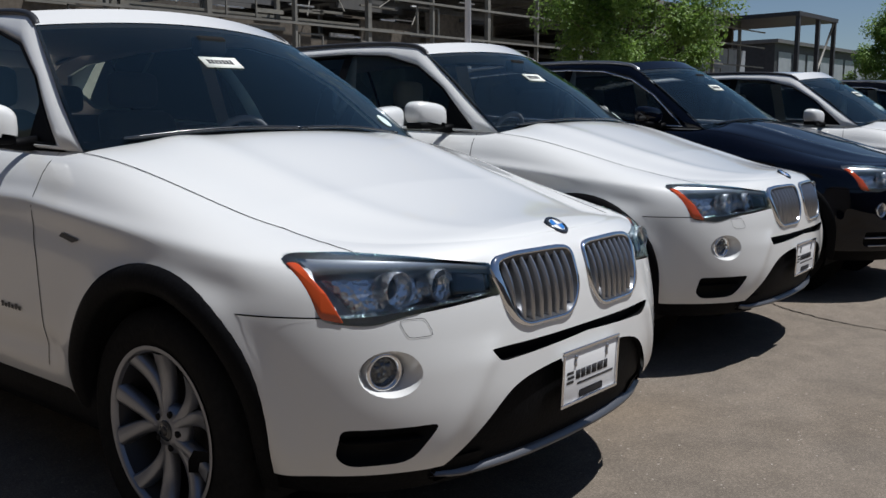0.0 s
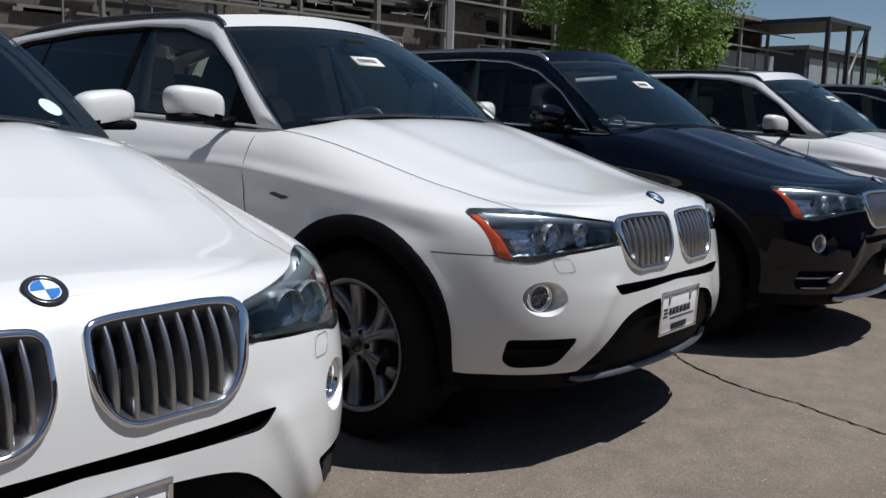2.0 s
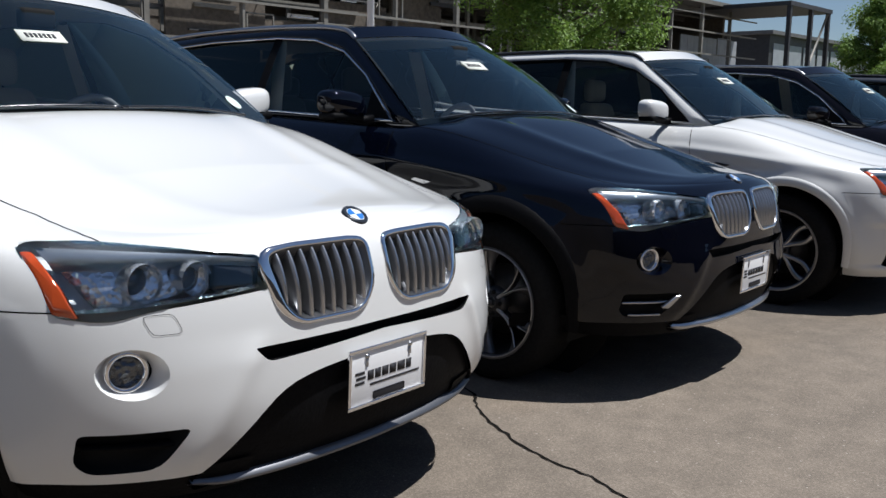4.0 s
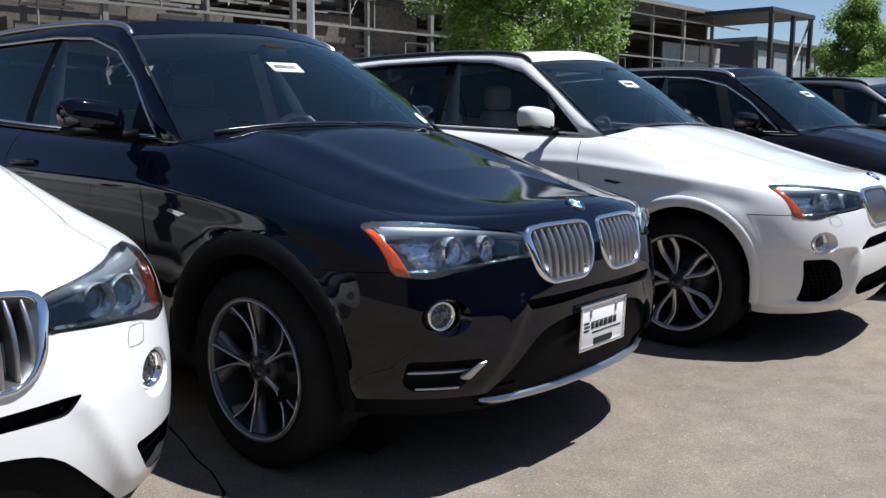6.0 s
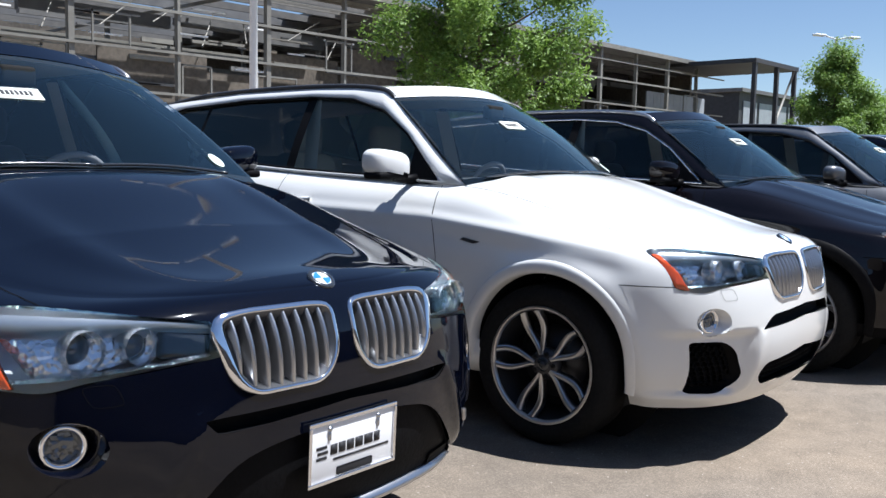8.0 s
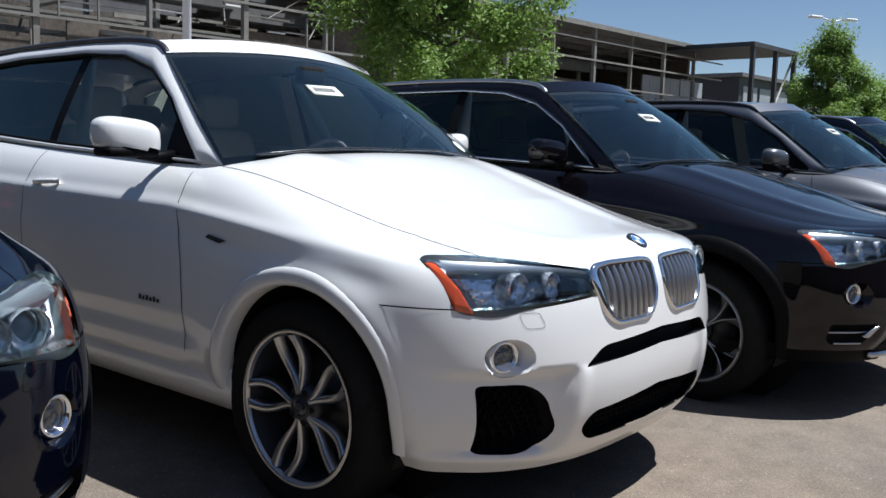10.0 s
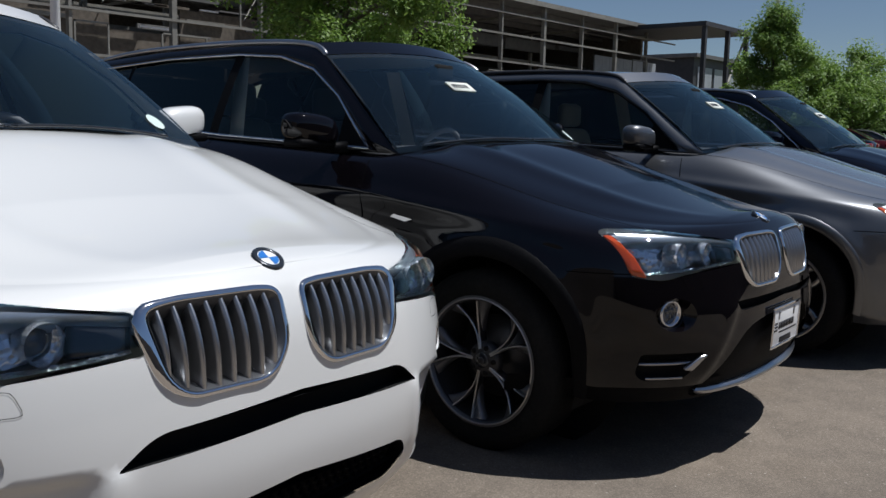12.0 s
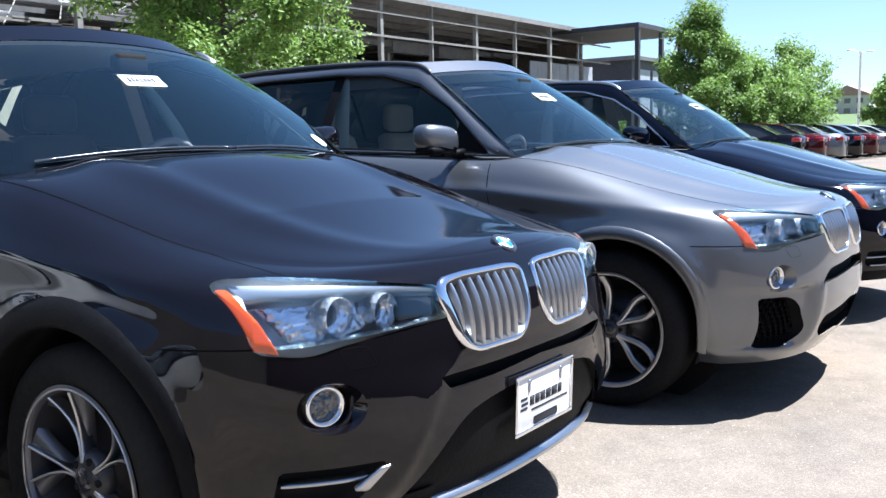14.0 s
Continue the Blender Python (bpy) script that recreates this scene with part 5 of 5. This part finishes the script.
bar("parapet", X0 - .3, X1 + .2, FY - .40, FY - .30, TOP - .16, TOP + .12, STEEL)
bar("back_wall", X0, X1, FY + 21.6, FY + 22, .3, TOP - .12, BACKING)
bar("end_wall", X1 - .3, X1, FY + 2.5, FY + 21.6, .3, TOP - .12, BACKING)
bar("end_wall", X0, X0 + .3, FY, FY + 21.6, .3, TOP - .12, BACKING)
rng = random.Random(4)
x = X0 + .2
k = 0
while x < X1 + .1:
    w = .11 if k % 2 == 0 else .06
    bar("column", x - w, x + w, FY - .12, FY + .12, .3, TOP - .12, STEEL)
    if k % 2 == 0:
        for yy in (FY + 7, FY + 14):
            bar("column", x - .11, x + .11, yy - .11, yy + .11, .3, TOP - .5, STEEL)
        bar("truss", x - .06, x + .06, FY, FY + 21.6, TOP - .60, TOP - .45, STEEL)
    x += 4.28
    k += 1
for z, d in ((8.05, .045), (6.85, .055), (5.3, .05), (3.7, .05), (2.2, .05)):
    bar("girt", X0, X1, FY - .20, FY - .12, z - d, z + d, STEEL)
for i in range(9):
    bar("joist", X0, X1, FY + 1.5 + 2.2 * i, FY + 1.62 + 2.2 * i, TOP - .45, TOP - .12, DECK)
bar("ceiling_beam", X0, X1, FY + 7, FY + 7.15, 6.2, 6.5, STEEL)
bar("ceiling_beam", X0, X1, FY + 14, FY + 14.15, 6.2, 6.5, STEEL)
x = X0 + 1.6
while x < X1 - 3:
    z0 = rng.choice((3.7, 5.3))
    z1 = z0 + rng.uniform(1.0, 1.5)
    w = rng.uniform(1.3, 2.3)
    for a, b, c, d in ((x, x + .06, z0, z1 + .06), (x + w, x + w + .06, z0, z1 + .06), (x, x + w, z1, z1 + .06)):
        bar("stud_frame", a, b, FY - .08, FY, c, d, STEEL)
    if rng.random() < .7:
        bar("sheathing_panel", x - 1, x + w + 1.2, FY + 7.3 + rng.random(), FY + 7.45 + rng.random() + 1, .3, rng.uniform(3.5, 6.3), BACKING)
    if rng.random() < .8:
        bar("duct", x, x + rng.uniform(3, 6), FY + rng.uniform(5.9, 6.3), FY + 6.6, 7.2 + rng.uniform(-.2, .3), 7.75, DECK)
    x += rng.uniform(3.2, 5.0)
rng = random.Random(9)
x = X0 + .5
while x < 38:
    w = rng.uniform(2.6, 5.0)
    y0 = FY + rng.uniform(2.6, 4.2)
    bar("sheathing_panel", x, x + w, y0, y0 + .12, .3, rng.uniform(4.6, 7.4), BACKING)
    for _ in range(2):
        a, z0 = x + rng.uniform(0, w), rng.uniform(4.6, 8.0)
        bar("light_batten", a, a + rng.uniform(.8, 2.0), FY + 1.9, FY + 2.0, z0, z0 + .07, POLE)
    for _ in range(7):
        a, z0 = x + rng.uniform(0, w), rng.uniform(4.2, 7.0)
        bar("noggin", a, a + rng.uniform(1.0, 2.4), y0 - .14, y0 - .02, z0, z0 + rng.uniform(.05, .2), rng.choice((STEEL, BACKING, DARK_STEEL, DECK)))
    x += w + rng.uniform(-.1, .9)
for i in range(7):
    bar("purlin", X0, 36, FY + .6 + .55 * i, FY + .68 + .55 * i, TOP - .32, TOP - .18, STEEL)
tagged(building, "unfinished two-storey building with bare steel frame and brown sheathing", "building")

canopy = new("steel_canopy")
bar("roof", 65.5, 73.0, 26.6, 36.0, 8.55, 8.85, DARK_STEEL, canopy)
for px, py in ((65.8, 26.8), (72.7, 26.8), (72.7, 35.7), (69.5, 26.8)):
    bar("post", px - .14, px + .14, py - .14, py + .14, .2, 8.55, DARK_STEEL, canopy)
bm = bmesh.new()
tube(bm, [(69.6, 26.8, 4.6), (72.6, 26.8, 8.5)], .09, 6)
part("brace", bm, STEEL, canopy)
for i in range(9):
    bar("wall_panel", 64.0 + i, 64.97 + i, 34.0, 34.1, .2, 6.8, PANEL, canopy)
tagged(canopy, "dark steel canopy frame with grey wall panels", "canopy")
annex = new("glazed_annex")
bar("wall", 88, 118, 38, 60, .2, 8.6, DARK_STEEL, annex)
bar("roof", 87.5, 118.5, 37.5, 60.5, 8.6, 8.95, DECK, annex)
for i in range(8):
    bar("window", 88.8 + 3.6 * i, 91.8 + 3.6 * i, 37.90, 37.99, 2.2, 7.8, PANEL, annex)
tagged(annex, "low dark building with tall grey glazed bays", "building")

# ---- the far row of saloons ----


def build_saloon():
    """A saloon, x ahead, standing on z = 0."""
    car = new("saloon")
    bm = bmesh.new()
    L, W = 4.75, .91
    rows = []
    for x in np.linspace(-L / 2, L / 2, 40):
        f = x / (L / 2)
        w = W * (1 - .16 * abs(f) ** 4) 
        top = .93 - .06 * max(0, f) ** 1.5 - .0 * f + (.10 if f < -.4 else 0) * min(1, (-f - .4) * 5)
        end = max(0, abs(f) - .84) / .16
        w, top = w * (1 - .20 * end ** 2.2), top - .10 * end ** 2.5
        rows.append([(x, y, z) for y, z in ((-w * .86, .20), (-w * .98, .30), (-w, .55), (-w * .985, .78), (-w * .93, top - .03), (-w * .6, top + .01), (0, top + .03), (w * .6, top + .01), (w * .93, top - .03), (w * .985, .78), (w, .55), (w * .98, .30), (w * .86, .20))])
    vs = grid(bm, rows)
    bm.faces.new(vs[0])
    bm.faces.new(vs[-1][::-1])
    bmesh.ops.recalc_face_normals(bm, faces=bm.faces)
    part("body", bm, WHITE, car)
    roof_keys = [(-1.75, .98), (-1.35, 1.18), (-.95, 1.36), (-.3, 1.44), (.15, 1.42), (.65, 1.22), (1.15, .95)]
    prof = spline(roof_keys, 25)
    bm = bmesh.new()
    grid(bm, [[(x, s * (.83 - .26 * (z - .93) / .5), z + .03 * (1 - s * s) * (z > 1)) for s in np.linspace(-1, 1, 11)] for x, z in prof if -1.02 < x < .22])
    part("roof", bm, WHITE, car)
    for pick, nm in ((lambda x: x <= -.92, "rear_screen"), (lambda x: x >= .12, "windscreen")):
        bm = bmesh.new()
        grid(bm, [[(x, s * (.83 - .26 * (z - .93) / .5), z + .03 * (1 - s * s) * (z > 1)) for s in np.linspace(-1, 1, 11)] for x, z in prof if pick(x)])
        part(nm, bm, SALOON_GLASS, car)
    for sg in (-1, 1):
        bm = bmesh.new()
        grid(bm, [[(x, sg * .845, .90), (x, sg * (.835 - .26 * (z - .93) / .5), z - .03)] for x, z in prof if z > 1.0])
        part("side_window", bm, SALOON_GLASS, car)
        bm = bmesh.new()
        tube(bm, [(x, sg * (.84 - .26 * (z - .93) / .5), z - .015) for x, z in prof], .022, 6)
        part("pillar", bm, WHITE, car)
        bm = bmesh.new()
        box(bm, -2.40, -2.12, min(sg * .42, sg * .80), max(sg * .42, sg * .80), .78, .92, .03)
        part("tail_lamp", bm, RED_LENS, car)
        for xc in (-1.4, 1.42):
            bm = bmesh.new()
            lathe(bm, [(.0, -.09), (.21, -.10), (.23, -.11), (.32, -.10), (.33, -.06), (.33, .09)], 28)
            if sg > 0:
                bmesh.ops.rotate(bm, verts=bm.verts, cent=(0, 0, 0), matrix=Matrix.Rotation(math.pi, 3, "Z"))
            bmesh.ops.translate(bm, verts=bm.verts, vec=(xc, sg * .82, .325))
            w = part("wheel", bm, RUBBER, car)
            bm = bmesh.new()
            lathe(bm, [(.0, -.112), (.2, -.108), (.215, -.10)], 20)
            if sg > 0:
                bmesh.ops.rotate(bm, verts=bm.verts, cent=(0, 0, 0), matrix=Matrix.Rotation(math.pi, 3, "Z"))
            bmesh.ops.translate(bm, verts=bm.verts, vec=(xc, sg * .82, .325))
            part("rim", bm, ALLOY, w)
    bm = bmesh.new()
    box(bm, -2.385, -2.372, -.26, .26, .62, .76, .004)
    part("plate_recess", bm, PLASTIC, car)
    return car


SALOON_GLASS = mat("dark_car_glass", (0.02, 0.024, 0.026), 0.06, 0.0, 0.6)
SALOON_RED = paint("wine_red_lacquer", (0.05, 0.006, 0.008))
saloon0 = build_saloon()
for i, (lac, word) in enumerate(((BLACK, "black"), (SALOON_RED, "wine red"), (GREY, "grey metallic"), (BLUE, "dark blue"), (SALOON_RED, "wine red"), (GREY, "grey metallic"), (WHITE, "white"), (BLACK, "black"))):
    sx = 40.4 + 2.65 * i
    m = pose(sx, 11.2, ground_z(sx, 11), 0, 0, 96)
    c = copy_thing(saloon0, m) if i else saloon0
    c.matrix_basis = m
    c.name = "saloon"
    tagged(c, word + " saloon parked nose-in at the far row", "car", "far row of saloons")
    repaint(c, lac)

# ---- verge and far houses ----
GRASS = vary(mat("grass", rough=0.9), 6, (0.05, 0.085, 0.022), (0.10, 0.14, 0.04), 0.6)
bm = bmesh.new()
grid(bm, [[(x, y, ground_z(x, y) + .02 + 6.3 * min(max((x - 92) / 150, 0), 1) ** 1.3 * min(1, max(0, (y - 15) / 12))) for y in np.linspace(15, 110, 12)] for x in np.linspace(88, 330, 24)])
bmesh.ops.recalc_face_normals(bm, faces=bm.faces)
tagged(part("grass_bank", bm, GRASS), "green grass slope rising behind the far row", "grass", kind="structure")
ROOF_TILE = vary(mat("pink_roof_tile", rough=0.85), 1.5, (0.26, 0.16, 0.13), (0.38, 0.24, 0.2), 0.2)
STUCCO = vary(mat("pale_stucco", rough=0.9), 1.0, (0.45, 0.41, 0.36), (0.55, 0.5, 0.45), 0.1)
for i, (hx, hy, hw) in enumerate(((250, 60, 13), (262, 55, 12), (270, 48, 12))):
    h = new("house")
    h.matrix_basis = pose(hx, hy - 3, 5.9)
    bar("wall", -hw / 2, hw / 2, -5, 5, -2, 5.0, STUCCO, h)
    bm = bmesh.new()
    pr = [(-5.6, 5.0), (0, 7.4), (5.6, 5.0)]
    vs = grid(bm, [[(x, y, z) for y, z in pr] for x in (-hw / 2 - .4, hw / 2 + .4)])
    bm.faces.new(vs[0])
    bm.faces.new(vs[1][::-1])
    bm.faces.new((vs[0][0], vs[0][2], vs[1][2], vs[1][0]))
    part("roof", bm, ROOF_TILE, h, flat=True)
    for k in range(3):
        for zz in (0.7, 3.1):
            bar("window", -hw / 2 - .06, -hw / 2 + .02, -3.6 + 2.8 * k, -2.2 + 2.8 * k, zz, zz + 1.2, SALOON_GLASS, h)
    tagged(h, "distant pale house with a pinkish tiled roof", "house", "distant houses")
